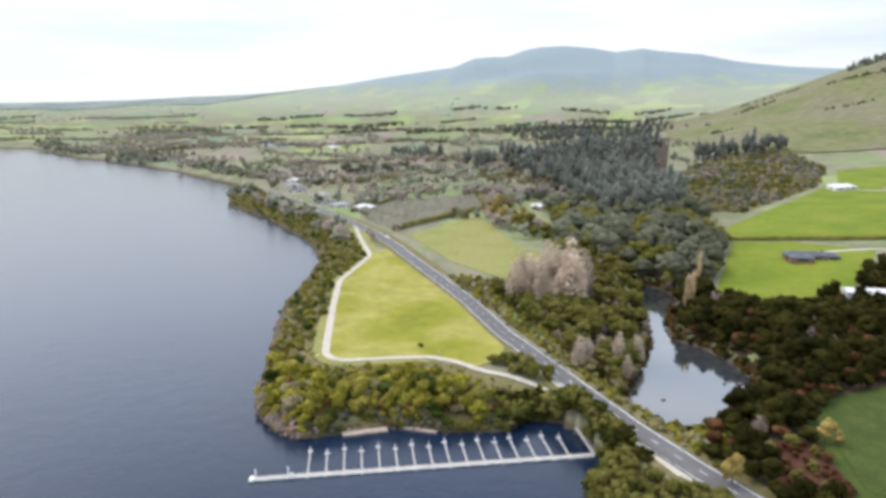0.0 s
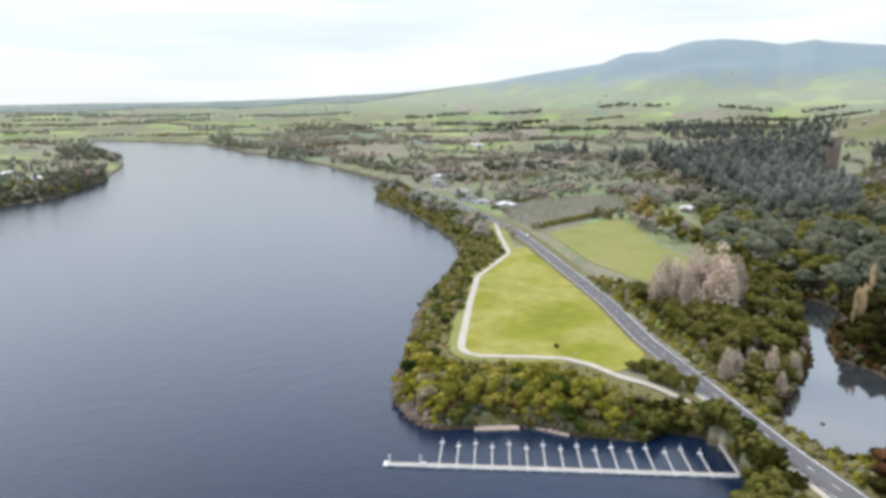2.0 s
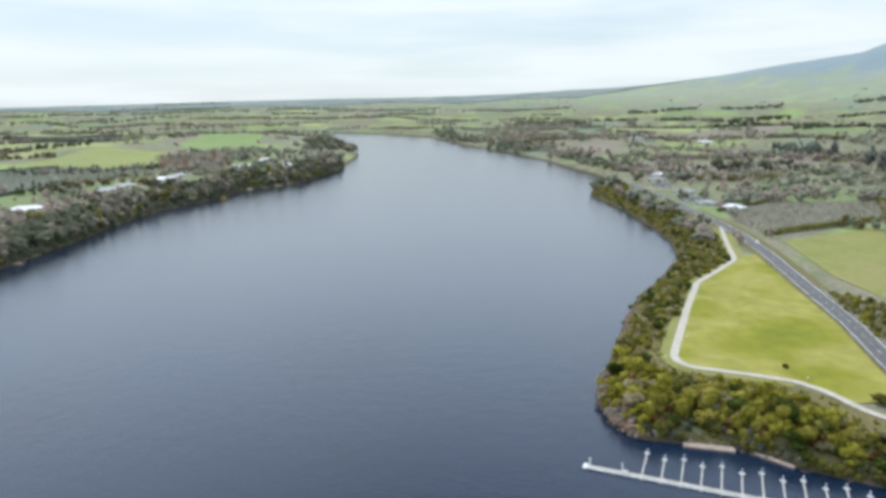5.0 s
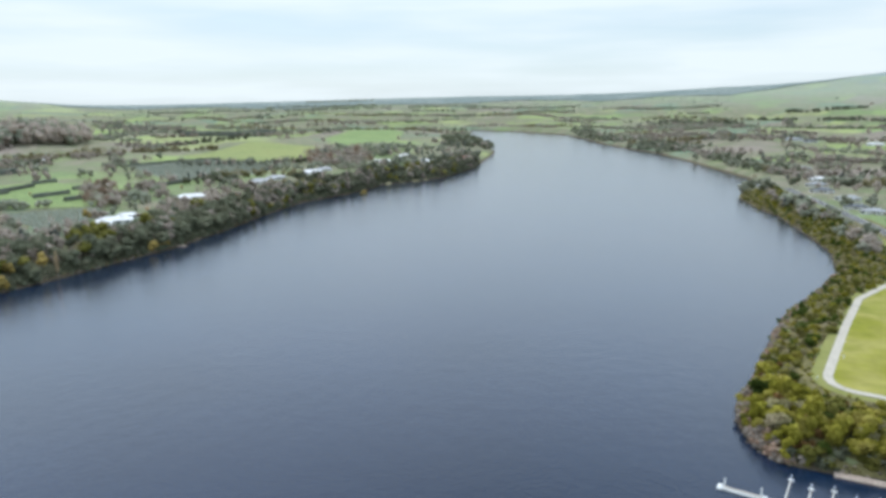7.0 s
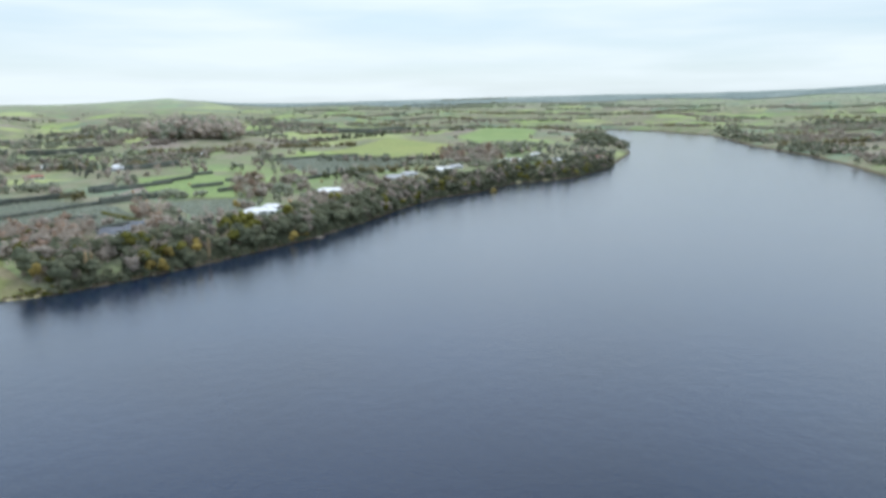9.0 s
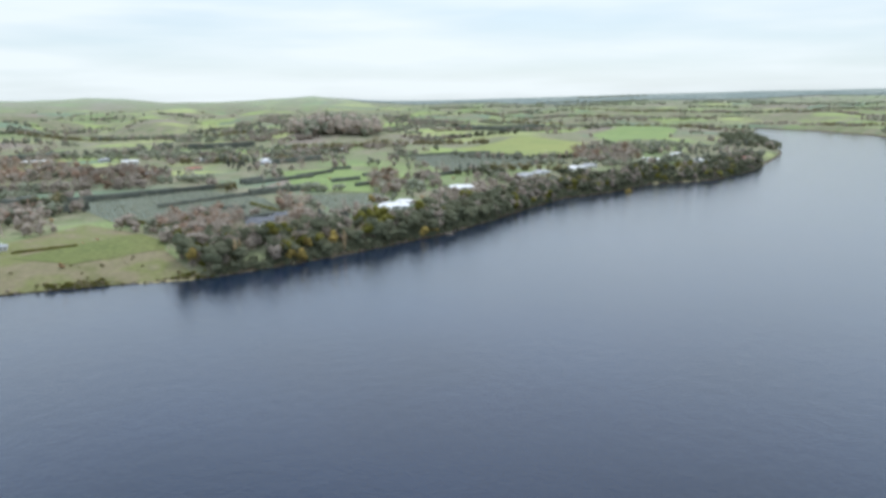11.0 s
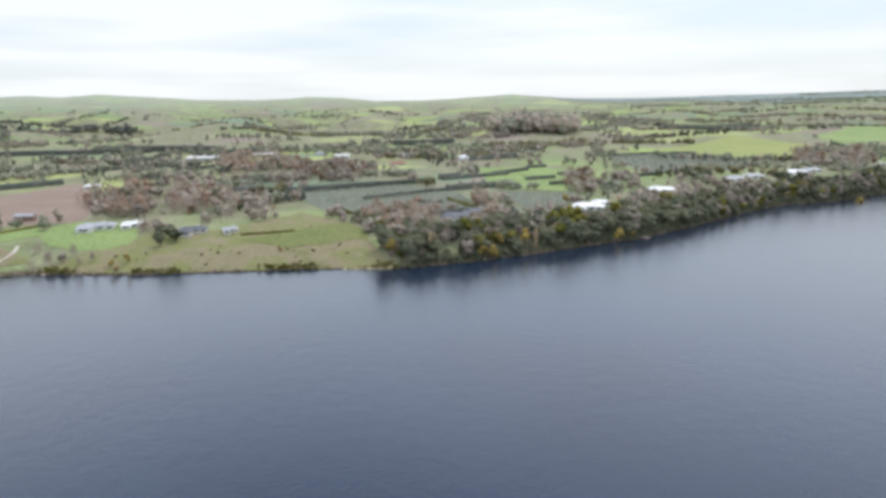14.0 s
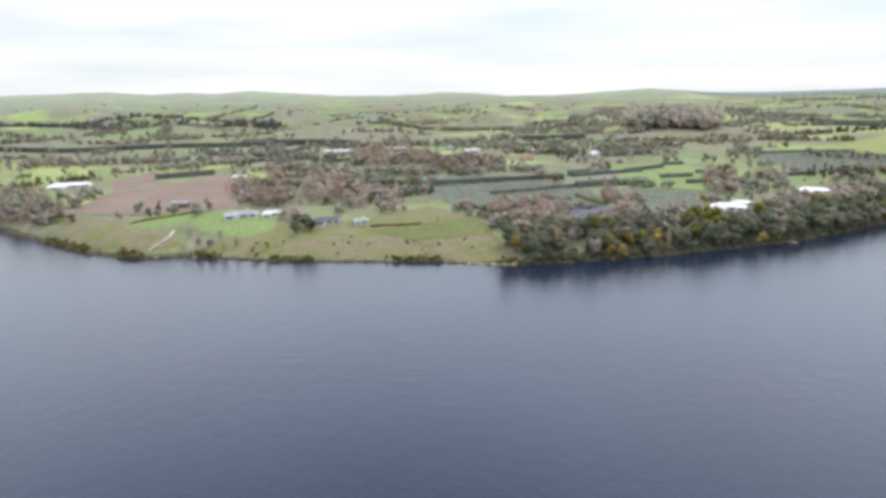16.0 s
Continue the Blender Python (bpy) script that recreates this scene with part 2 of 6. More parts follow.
# distant forest, with haze mixed into the blue-grey colour
CANOPY = material("hazy_forest_canopy", ((0.14, 0.18, 0.165), (0.19, 0.23, 0.21), (0.24, 0.27, 0.24)), 180, fine=25)
# olive and brown grass, darkened for a hill lying in shade
SHADED_HILL_GRASS = material("hill_pasture", ((0.12, 0.14, 0.05), (0.16, 0.17, 0.065), (0.185, 0.165, 0.10), (0.13, 0.15, 0.05)), 110, fine=12)
FALLOW = material("brown_fallow", ((0.24, 0.22, 0.16), (0.29, 0.26, 0.20)), 20, fine=3)
SCRUB_FLOOR = material("scrubby_ground", ((0.13, 0.12, 0.04), (0.20, 0.17, 0.075)), 6, fine=1)
GRAVEL = material("pale_gravel", ((0.44, 0.40, 0.33), (0.56, 0.51, 0.43)), 4, bump=0.03, fine=0.5)
PAINT = material("white_road_paint", ((0.70, 0.70, 0.66), (0.8, 0.8, 0.77)), 3, rough=0.6)
DECK = material("weathered_decking", ((0.46, 0.44, 0.40), (0.62, 0.60, 0.55)), 2, bump=0.01, fine=0.3)
TIMBER = material("bleached_timber", ((0.42, 0.33, 0.27), (0.52, 0.43, 0.36)), 2, bump=0.01, fine=0.3)
WHITE = material("white_plastic", ((0.72, 0.72, 0.70), (0.82, 0.82, 0.80)), 1, rough=0.45)
STEEL = material("galvanised_steel", ((0.45, 0.46, 0.47), (0.55, 0.56, 0.57)), 2, rough=0.45, metal=0.7)
DARK = material("dark_rubber", ((0.03, 0.03, 0.03), (0.05, 0.05, 0.05)), 1, rough=0.7)
GLASS = material("dark_window_glass", ((0.03, 0.04, 0.05), (0.05, 0.06, 0.07)), 2, rough=0.08)
WALL_WHITE = material("pale_render", ((0.66, 0.64, 0.60), (0.76, 0.74, 0.70)), 4, rough=0.85)
WALL_BROWN = material("brown_weatherboard", ((0.20, 0.12, 0.09), (0.28, 0.17, 0.13)), 3, rough=0.85)
ROOF_PALE = material("pale_metal_roof", ((0.66, 0.66, 0.66), (0.78, 0.78, 0.78)), 5, rough=0.5)
ROOF_GREY = material("grey_metal_roof", ((0.30, 0.31, 0.33), (0.40, 0.41, 0.43)), 5, rough=0.5)
ROOF_DARK = material("dark_tiled_roof", ((0.08, 0.09, 0.11), (0.13, 0.14, 0.16)), 5, rough=0.6)
ROOF_RED = material("rusty_red_roof", ((0.28, 0.10, 0.07), (0.36, 0.14, 0.10)), 5, rough=0.7)
BARK = material("grey_brown_bark", ((0.12, 0.09, 0.07), (0.20, 0.16, 0.13)), 1, bump=0.02, fine=0.3)
BARK_PALE = material("pale_bark", ((0.30, 0.26, 0.21), (0.38, 0.34, 0.28)), 1, bump=0.02, fine=0.3)


def leaves(name, *colours, thin_share=0.4):
    m = material(name, colours, 9, shine=0.05, rough=0.8, fine=1.1, island=0.14, per_object=0.22)
    n, l = m.node_tree.nodes, m.node_tree.links
    b, out = n["Principled BSDF"], n["Material Output"]
    thin, mix = n.new("ShaderNodeBsdfTranslucent"), n.new("ShaderNodeMixShader")
    mix.inputs[0].default_value = thin_share
    l.new(b.inputs["Base Color"].links[0].from_socket, thin.inputs[0])
    l.new(b.outputs[0], mix.inputs[1]); l.new(thin.outputs[0], mix.inputs[2]); l.new(mix.outputs[0], out.inputs[0])
    return m


LEAF_OLIVE = leaves("olive_leaves", (0.135, 0.134, 0.03), (0.20, 0.19, 0.046), (0.28, 0.245, 0.08))
LEAF_LIME = leaves("yellow_green_leaves", (0.22, 0.21, 0.026), (0.33, 0.30, 0.046), (0.44, 0.365, 0.11))
LEAF_DARK = leaves("dark_green_leaves", (0.018, 0.019, 0.004), (0.032, 0.031, 0.007), (0.095, 0.08, 0.018))
LEAF_DEEP = leaves("deep_olive_leaves", (0.035, 0.034, 0.007), (0.06, 0.055, 0.012), (0.10, 0.085, 0.022))
LEAF_MOSS = leaves("moss_green_leaves", (0.045, 0.065, 0.014), (0.075, 0.10, 0.02), (0.12, 0.14, 0.035))
LEAF_BROWN = leaves("russet_brown_leaves", (0.15, 0.085, 0.03), (0.22, 0.13, 0.05), (0.30, 0.19, 0.08))
# the next two leaf colours are paled to carry the distance haze
LEAF_PINE = leaves("hazy_pine_needles", (0.155, 0.172, 0.15), (0.21, 0.222, 0.19), (0.27, 0.27, 0.225))
LEAF_GREY = leaves("hazy_grey_green_leaves", (0.29, 0.31, 0.23), (0.37, 0.38, 0.285), (0.43, 0.415, 0.32))
LEAF_GOLD = leaves("golden_autumn_leaves", (0.34, 0.26, 0.085), (0.45, 0.34, 0.11), (0.54, 0.41, 0.15))
LEAF_RUST = leaves("rust_red_leaves", (0.085, 0.04, 0.018), (0.14, 0.066, 0.03), (0.21, 0.105, 0.05))
LEAF_AMBER = leaves("amber_leaves", (0.42, 0.26, 0.14), (0.52, 0.34, 0.19), (0.58, 0.39, 0.23))
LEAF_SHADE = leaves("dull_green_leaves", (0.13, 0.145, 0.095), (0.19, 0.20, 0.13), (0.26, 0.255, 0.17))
TWIGS = leaves("bare_pinkish_twigs", (0.35, 0.295, 0.245), (0.44, 0.375, 0.315), (0.50, 0.43, 0.36))
RUSSET = leaves("russet_twigs", (0.30, 0.21, 0.15), (0.38, 0.27, 0.20), (0.46, 0.33, 0.25))
TWIGS_PALE = leaves("pale_bare_twigs", (0.50, 0.41, 0.32), (0.60, 0.50, 0.40), (0.66, 0.56, 0.46))
POPLAR = leaves("tan_poplar_twigs", (0.46, 0.34, 0.19), (0.56, 0.43, 0.26), (0.62, 0.48, 0.31))
BANK = leaves("bank_scrub", (0.22, 0.20, 0.10), (0.34, 0.30, 0.15), (0.44, 0.37, 0.26))


# ---- the lie of the land ----
LAKE = np.array([
    (80, -1300), (95, -500), (95, -100), (85, 40), (62, 110), (42, 145), (36, 155), (41, 164), (46, 171), (44, 180), (41, 191),
    (35, 199), (24, 199), (19, 192), (0, 191), (-18, 194), (-32, 190), (-45, 186), (-53, 190), (-62, 202), (-66, 215),
    (-70, 244), (-78, 288), (-83, 323), (-82, 367), (-85, 424), (-101, 479), (-133, 540), (-172, 608), (-199, 640), (-237, 702),
    (-276, 860), (-436, 1055), (-559, 1193), (-770, 1370), (-994, 1620), (-1063, 1686), (-1300, 1780), (-1500, 1780),
    (-1264, 1518), (-833, 1064), (-792, 1011)], float)
LAKE_WEST = np.array([
    (-684, 839), (-646, 780), (-592, 650), (-600, 552), (-567, 471), (-555, 400), (-516, 331), (-478, 272), (-446, 214), (-433, 176),
    (-419, 138), (-408, 101), (-401, 69), (-395, 39), (-404, -10), (-408, -55), (-413, -115), (-427, -174), (-426, -212), (-451, -260), (-481, -298),
    (-533, -365), (-620, -460), (-700, -700), (-600, -1300)], float)
LAKE = np.vstack([LAKE, LAKE_WEST])
POND = np.array([
    (107, 367), (115, 356), (117, 344), (114, 332), (104, 314), (97, 293), (95, 276), (104, 266), (109, 250), (110, 234), (108, 225), (101, 216), (91, 205),
    (81, 195), (73, 190), (68, 193), (63, 199), (59, 206), (60, 219), (68, 234), (77, 251), (85, 274), (89, 293), (94, 324), (100, 355)], float)
ROAD = np.array([(120, 60), (88, 110), (63, 158), (53, 180), (44, 204), (34, 231), (22, 262), (8, 311), (-10, 361), (-37, 437), (-57, 487), (-81, 535),
                 (-112, 589), (-155, 663), (-207, 747), (-260, 850), (-400, 1010)], float)
PATH_LINE = np.array([(-76, 516), (-66, 470), (-52, 414), (-52, 404), (-55, 382), (-60, 349), (-55, 301), (-50, 262), (-47, 240), (-44, 234), (-38, 231.5), (-20, 234),
                      (-7, 235), (3, 230), (11, 222.5), (22, 218), (31, 210), (38, 199), (44, 188), (50, 176), (55, 165), (60, 152)], float)


def smooth(a, b, x):
    t = np.clip((np.asarray(x, float) - a) / (b - a), 0, 1)
    return t * t * (3 - 2 * t)


def edge_distance(x, y, line, closed):
    best = np.full(x.shape, 1e9)
    pairs = zip(line, np.roll(line, -1, 0)) if closed else zip(line[:-1], line[1:])
    for (ax, ay), (bx, by) in pairs:
        dx, dy = bx - ax, by - ay
        t = np.clip(((x - ax) * dx + (y - ay) * dy) / (dx * dx + dy * dy), 0, 1)
        best = np.minimum(best, np.hypot(x - ax - t * dx, y - ay - t * dy))
    return best


def inside(x, y, line):
    res = np.zeros(x.shape, bool)
    for (ax, ay), (bx, by) in zip(line, np.roll(line, -1, 0)):
        if ay != by:
            res ^= ((ay > y) != (by > y)) & (x < (bx - ax) * (y - ay) / (by - ay) + ax)
    return res


def land_distance(x, y):
    """Metres from the water's edge: positive on land."""
    x, y = np.asarray(x, float), np.asarray(y, float)
    d = edge_distance(x, y, LAKE, True) * np.where(inside(x, y, LAKE), -1, 1)
    p = edge_distance(x, y, POND, True) * np.where(inside(x, y, POND), -1, 1)
    return np.minimum(d, p)


WAVES = [(random.uniform(0, 6.28), random.uniform(0, 6.28), random.uniform(0.6, 1.6)) for _ in range(14)]


def rolling(x, y, size):
    v = 0
    for i, (turn, phase, f) in enumerate(WAVES):
        v = v + np.sin((x * math.cos(turn) + y * math.sin(turn)) * f * 6.28 / size + phase)
    return v / 5.0


# the skyline: degrees above the level of the eye, by azimuth to the left of +y
SKYLINE = np.array([(-60, 2.6), (-33, 2.4), (-28.4, 2.44), (-25.1, 2.66), (-21.3, 3.17), (-18.9, 3.73), (-17.2, 3.88), (-15.8, 4.04), (-14.7, 4.28), (-13.4, 4.13), (-12.6, 4.04), (-10.8, 4.38), (-8.6, 4.58),
                    (-6.8, 4.53), (-5.5, 4.30), (-4.1, 3.86), (-2.8, 3.82), (-1.4, 3.72), (0.4, 3.04), (2.3, 2.78), (5, 2.42), (9.6, 1.68), (13.5, 1.18), (17, 0.90), (21, 0.76), (25.2, 0.52), (30, 0.38),
                    (35, 0.30), (39, 0.30), (43.4, 0.22), (48, 0.14), (53, 0.04), (58, -0.06), (63, -0.16), (67, -0.2), (70.5, -0.14), (74.7, 0.28), (79, 0.03), (82, -0.12), (86, -0.1), (88.7, 0.18),
                    (91, 0.28), (95, 0.08), (99.6, 0.16), (103.2, 0.42), (106.7, 0.66), (109, 0.45), (111, 0.6), (113.7, 0.48), (116.8, 0.73), (120, 0.62), (123.5, 0.55), (130, 0.5)], float)


def height(x, y):
    x, y = np.asarray(x, float), np.asarray(y, float)
    d = land_distance(x, y)
    r, az = np.hypot(x, y), np.degrees(np.arctan2(-x, y))
    west = smooth(-20, 20, -240 - 0.8 * np.maximum(0, y - 400) - x)
    slope = west * smooth(-210, -150, y) * (1 - smooth(20, 60, y))
    top = 7.6 + 4.9 * west
    run = 8 + 8 * west + 22 * slope
    z = top * (1 - np.exp(-np.maximum(d, 0) / run))
    z = z + 16 * smooth(110, 420, x) * smooth(20, 80, d)
    z = z + smooth(60, 200, d) * smooth(550, 1500, r) * (7 + 7 * rolling(x, y, 520))
    z = z + 9 * smooth(1200, 2400, r) * rolling(x, y + 90, 700)
    z = z + 20 * smooth(60, 90, az) * smooth(1300, 2300, r) * rolling(x + 300, y, 480)
    z = z + 5.5 * smooth(2500, 3300, r) * (rolling(x, y, 230) + 0.6 * rolling(y, x, 420)) * (0.5 + smooth(60, 260, z))
    z = z + 16 * np.exp(-((x + 1385) ** 2 + (y - 420) ** 2) / 140.0 ** 2)
    hill = np.interp(az, [-60, -32, -26, -20, -14], [190, 185, 105, 40, 0])
    z = z + hill * smooth(850, 2000, r) * (1 + 0.06 * rolling(x, y, 700)) * (1 - 0.5 * smooth(2200, 4000, r))
    ridge = 98.1 + 4600 * np.tan(np.radians(np.interp(az, SKYLINE[:, 0], SKYLINE[:, 1])))
    lift = smooth(2400, 4600, r) ** 1.5
    spur = lift * (1 - lift) * np.maximum(ridge - 98, 0) * 0.32 * rolling(x, y, 620)
    z = z + (ridge + 1.5 * rolling(x, y, 300) - z) * lift + spur
    z = np.where(d > 40, np.maximum(z, 6.5), z)
    road = edge_distance(x, y, ROAD, False)
    z = np.where(d > 0, z + (7.3 - z) * (1 - smooth(6, 15, road)) * (r < 900), z)
    return np.where(d < 0, np.maximum(d * 0.35, -4.0), z)


def mesh_np(name, verts, faces, mat, smooth_shade=False):
    """A mesh from arrays; faces all have the same number of corners."""
    me = bpy.data.meshes.new(name)
    verts, faces = np.asarray(verts, np.float32), np.asarray(faces, np.int32)
    k = faces.shape[1]
    me.vertices.add(len(verts)); me.loops.add(faces.size); me.polygons.add(len(faces))
    me.vertices.foreach_set("co", verts.ravel())
    me.loops.foreach_set("vertex_index", faces.ravel())
    me.polygons.foreach_set("loop_start", np.arange(0, faces.size, k, dtype=np.int32))
    me.polygons.foreach_set("use_smooth", np.full(len(faces), smooth_shade))
    me.update(calc_edges=True)
    me.materials.append(mat)
    return me


def grid_faces(rows, cols, wrap=False):
    i, j = np.meshgrid(np.arange(rows - 1), np.arange(cols if wrap else cols - 1), indexing="ij")
    k = (j + 1) % cols
    return np.stack([i * cols + j, (i + 1) * cols + j, (i + 1) * cols + k, i * cols + k], -1).reshape(-1, 4)


# ground: one sheet in rings out to the horizon
angles = np.radians(np.concatenate([np.arange(-48, 138, 0.3), np.arange(138, 312, 2.5)]))
radii = 20 * (4880 / 20) ** np.linspace(0, 1, 340)
gr, ga = np.meshgrid(radii, angles, indexing="ij")
gx, gy = -gr * np.sin(ga), gr * np.cos(ga)
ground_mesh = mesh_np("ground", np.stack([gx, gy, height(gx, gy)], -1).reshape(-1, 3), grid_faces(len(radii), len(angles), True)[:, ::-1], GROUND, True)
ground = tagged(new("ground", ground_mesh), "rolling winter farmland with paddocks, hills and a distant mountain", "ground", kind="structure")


def water_sheet(name, x0, y0, x1, y1, z, mat, label, category):
    me = mesh_np(name, [(x0, y0, z), (x1, y0, z), (x1, y1, z), (x0, y1, z)], [(0, 1, 2, 3)], mat)
    return tagged(new(name, me), label, category, kind="structure")


water_sheet("water", -1700, -1300, 140, 1900, 0, WATER, "calm slate-blue lake water with fine ripples", "lake")
water_sheet("water", 56.5, 187, 126, 375, 0.05, POND_WATER, "still murky pond water reflecting the sky", "pond")


def drape(name, line, mat, lift, label, category, step=6.0, kind="structure"):
    """A patch with the outline given, laid on the ground."""
    line = np.asarray(line, float)
    bm = bmesh.new()
    bm.faces.new([bm.verts.new((px, py, 0)) for px, py in line])
    lo, hi = line.min(0), line.max(0)
    for axis in (0, 1):
        for c in np.arange(lo[axis] + step, hi[axis], step):
            co, no = [0, 0, 0], [0, 0, 0]
            co[axis], no[axis] = c, 1
            bmesh.ops.bisect_plane(bm, geom=bm.verts[:] + bm.edges[:] + bm.faces[:], plane_co=co, plane_no=no)
    bm.verts.ensure_lookup_table()
    xy = np.array([v.co[:2] for v in bm.verts])
    for v, h in zip(bm.verts, height(xy[:, 0], xy[:, 1])):
        v.co.z = h + lift
    bmesh.ops.recalc_face_normals(bm, faces=bm.faces[:])
    if sum(f.normal.z for f in bm.faces) < 0:
        bmesh.ops.reverse_faces(bm, faces=bm.faces[:])
    me = bpy.data.meshes.new(name)
    bm.to_mesh(me)
    bm.free()
    me.materials.append(mat)
    return tagged(new(name, me), label, category, kind=kind)


def resample(line, step):
    line = np.asarray(line, float)
    seg = np.hypot(*np.diff(line, axis=0).T)
    s = np.concatenate([[0], np.cumsum(seg)])
    t = np.arange(0, s[-1], step)
    p = np.stack([np.interp(t, s, line[:, 0]), np.interp(t, s, line[:, 1])], -1)
    for _ in range(2):
        p[1:-1] = (p[:-2] + 2 * p[1:-1] + p[2:]) / 4
    return p


def ribbon(name, line, left, right, mat, lift, level=None, step=3.0, dash=None, edge=0.0):
    """A strip along a line, from offset left to offset right of it; a fixed level or laid on the ground; dash: (on, off) in steps."""
    p = resample(line, step)
    tan = np.gradient(p, axis=0)
    tan /= np.hypot(tan[:, 0], tan[:, 1])[:, None]
    nor = np.stack([-tan[:, 1], tan[:, 0]], -1)
    wob = edge * np.sin(np.arange(len(p)) * 1.7) * np.cos(np.arange(len(p)) * 0.63)
    a, b = p + nor * (left + wob)[:, None] if edge else p + nor * left, p + nor * right
    mid = (a + b) / 2
    z = np.full(len(p), level) if level is not None else height(mid[:, 0], mid[:, 1])
    v = np.concatenate([np.column_stack([a, z + lift]), np.column_stack([b, z + lift])])
    n = len(p)
    f = [(i, n + i, n + i + 1, i + 1) for i in range(n - 1) if dash is None or i % sum(dash) < dash[0]]
    return mesh_np(name, v, np.array(f), mat)


def track(line, wide, mat, label):
    return tagged(new("farm_track", ribbon("farm_track", line, wide / 2, -wide / 2, mat, 0.32, edge=0.2)), label, "track", kind="structure")


near_road = ROAD[ROAD[:, 1] < 800]
road = tagged(new("road", ribbon("road", near_road, 4.4, -4.4, TARMAC, 0.35, 7.3)), "grey two-lane tarmac road with white markings", "road", kind="structure")
for nm, le, ri, da in (("edge_line", 3.75, 3.5, None), ("edge_line", -3.4, -3.75, None), ("centre_line", 0.1, -0.1, (1, 2))):
    mk = new(nm, ribbon(nm, near_road, le, ri, PAINT, 0.37, 7.3, dash=da))
    mk.parent = road
verge = tagged(new("verge", ribbon("verge", near_road[1:6], 5.9, 4.3, GRAVEL, 0.30, 7.3, edge=0.5)), "pale gravel shoulder along the tarmac road", "verge", kind="structure")
tagged(new("verge", ribbon("verge", PATH_LINE[:13], 6.5, -5.0, MEADOW, 0.16, step=2.0, edge=0.6)), "olive grass fringe beside the footpath", "verge", kind="structure")
footpath = tagged(new("pavement", ribbon("pavement", PATH_LINE, 1.5, -1.5, GRAVEL, 0.35, step=2.0, edge=0.12)), "pale gravel footpath round a mown lawn", "path", kind="structure")

verge_line = ROAD[1:13]
for le, ri in ((8.5, 4.45), (-4.45, -9.0)):
    tagged(new("verge", ribbon("verge", verge_line, le, ri, SCRUB_FLOOR, 0.22, 7.3, edge=0.4)), "rough grass verge along the tarmac road", "verge", kind="structure")

FIELDS = []


def field(line, mat, label, lift=0.25, name="field"):
    FIELDS.append(np.asarray(line, float))
    return drape(name, line, mat, lift, label, "field")


field([(-45, 238), (-38, 232), (-20, 234.5), (-7, 235.5), (3, 231), (10, 226), (18, 232), (21, 247), (16, 262), (2, 311), (-17, 361), (-43, 432), (-50, 414),
       (-54, 382), (-58, 349), (-54, 301), (-49, 262)], LAWN, "mown yellow-green lawn between footpath and road", name="lawn")
field([(-32, 480), (17, 560), (30, 520), (40, 450), (62, 398), (54, 366), (34, 348), (19, 362), (-2, 395)], MEADOW, "olive paddock beside the road")
field([(-88, 592), (-58, 661), (21, 703), (26, 603), (-30, 500), (-52, 508)], FALLOW, "grey-green orchard block by the road")
field([(180, 468), (231, 524), (349, 642), (405, 662), (345, 522), (275, 421), (226, 433), (182, 443)], PASTURE, "bright green pasture on a gentle slope")
field([(134, 333), (184, 440), (217, 430), (248, 393), (226, 358), (190, 315), (152, 293), (133, 302)], PASTURE, "bright green house lawn")
field([(360, 640), (420, 760), (560, 800), (560, 660), (440, 600)], PASTURE, "bright green hill paddock")
field([(108, 178), (123, 199), (146, 208), (152, 150), (110, 138), (101, 147)], SHADED_GRASS, "green garden lawn below dark trees")
field([(-430, -172), (-416, -119), (-411, -78), (-407, -34), (-398, 36), (-415, 30), (-493, 12), (-546, -23), (-517, -45), (-490, -79), (-493, -125), (-464, -128), (-455, -150)], HILLSIDE, "sloping olive pasture above the lake")
field([(-458, -60), (-478, -22), (-494, 12), (-464, 24), (-446, 24), (-436, -27)], UPLAND, "green upper slope of a lakeside pasture", 0.45)
field([(-669, -39), (-712, 65), (-620, 118), (-514, 119), (-514, 54), (-538, -2)], CROP, "grey-blue orchard block")
field([(-614, 159), (-596, 220), (-548, 218), (-515, 152)], CROP, "grey-blue orchard block near the lake houses")
field([(-889, 375), (-922, 523), (-836, 573), (-715, 451), (-727, 353)], CROP, "dull teal orchard block")
field([(-1008, 509), (-1175, 739), (-973, 753), (-829, 595), (-874, 514)], GOLD, "golden green pasture")
field([(-1238, 958), (-1475, 1332), (-1217, 1192), (-955, 901), (-947, 778)], SOFT, "green paddock on the headland")
field([(-824, 179), (-823, 259), (-674, 281), (-602, 222), (-652, 158)], SOFT, "green paddock striped with hedges")
field([(-540, -313), (-658, -335), (-792, -262), (-622, -191), (-542, -185), (-523, -267)], PLOUGH, "reddish-brown ploughed field")
field([(-738, -377), (-855, -379), (-741, -326), (-664, -337)], PLOUGH, "brown bare field")
field([(-501, -194), (-525, -196), (-540, -184), (-538, -166), (-530, -149), (-505, -134), (-480, -128), (-462, -130), (-454, -142), (-458, -160), (-468, -180), (-484, -190)], SOFT, "bright green house lawn by the lake")
field([(-773, -447), (-771, -432), (-855, -478), (-854, -493)], SOFT, "small bright paddock by farm buildings")
field([(-769, -412), (-766, -389), (-887, -450), (-874, -468)], SOFT, "small bright paddock by farm buildings")
field([(-643, -436), (-679, -397), (-616, -358), (-616, -418)], SOFT, "small green paddock")
field([(-484, -242), (-530, -208), (-491, -191), (-461, -221)], SOFT, "green lawn with hedges")
field([(-458, -266), (-430, -208), (-440, -178), (-537, -308), (-551, -335)], HILLSIDE, "rough grass point reaching into the lake")


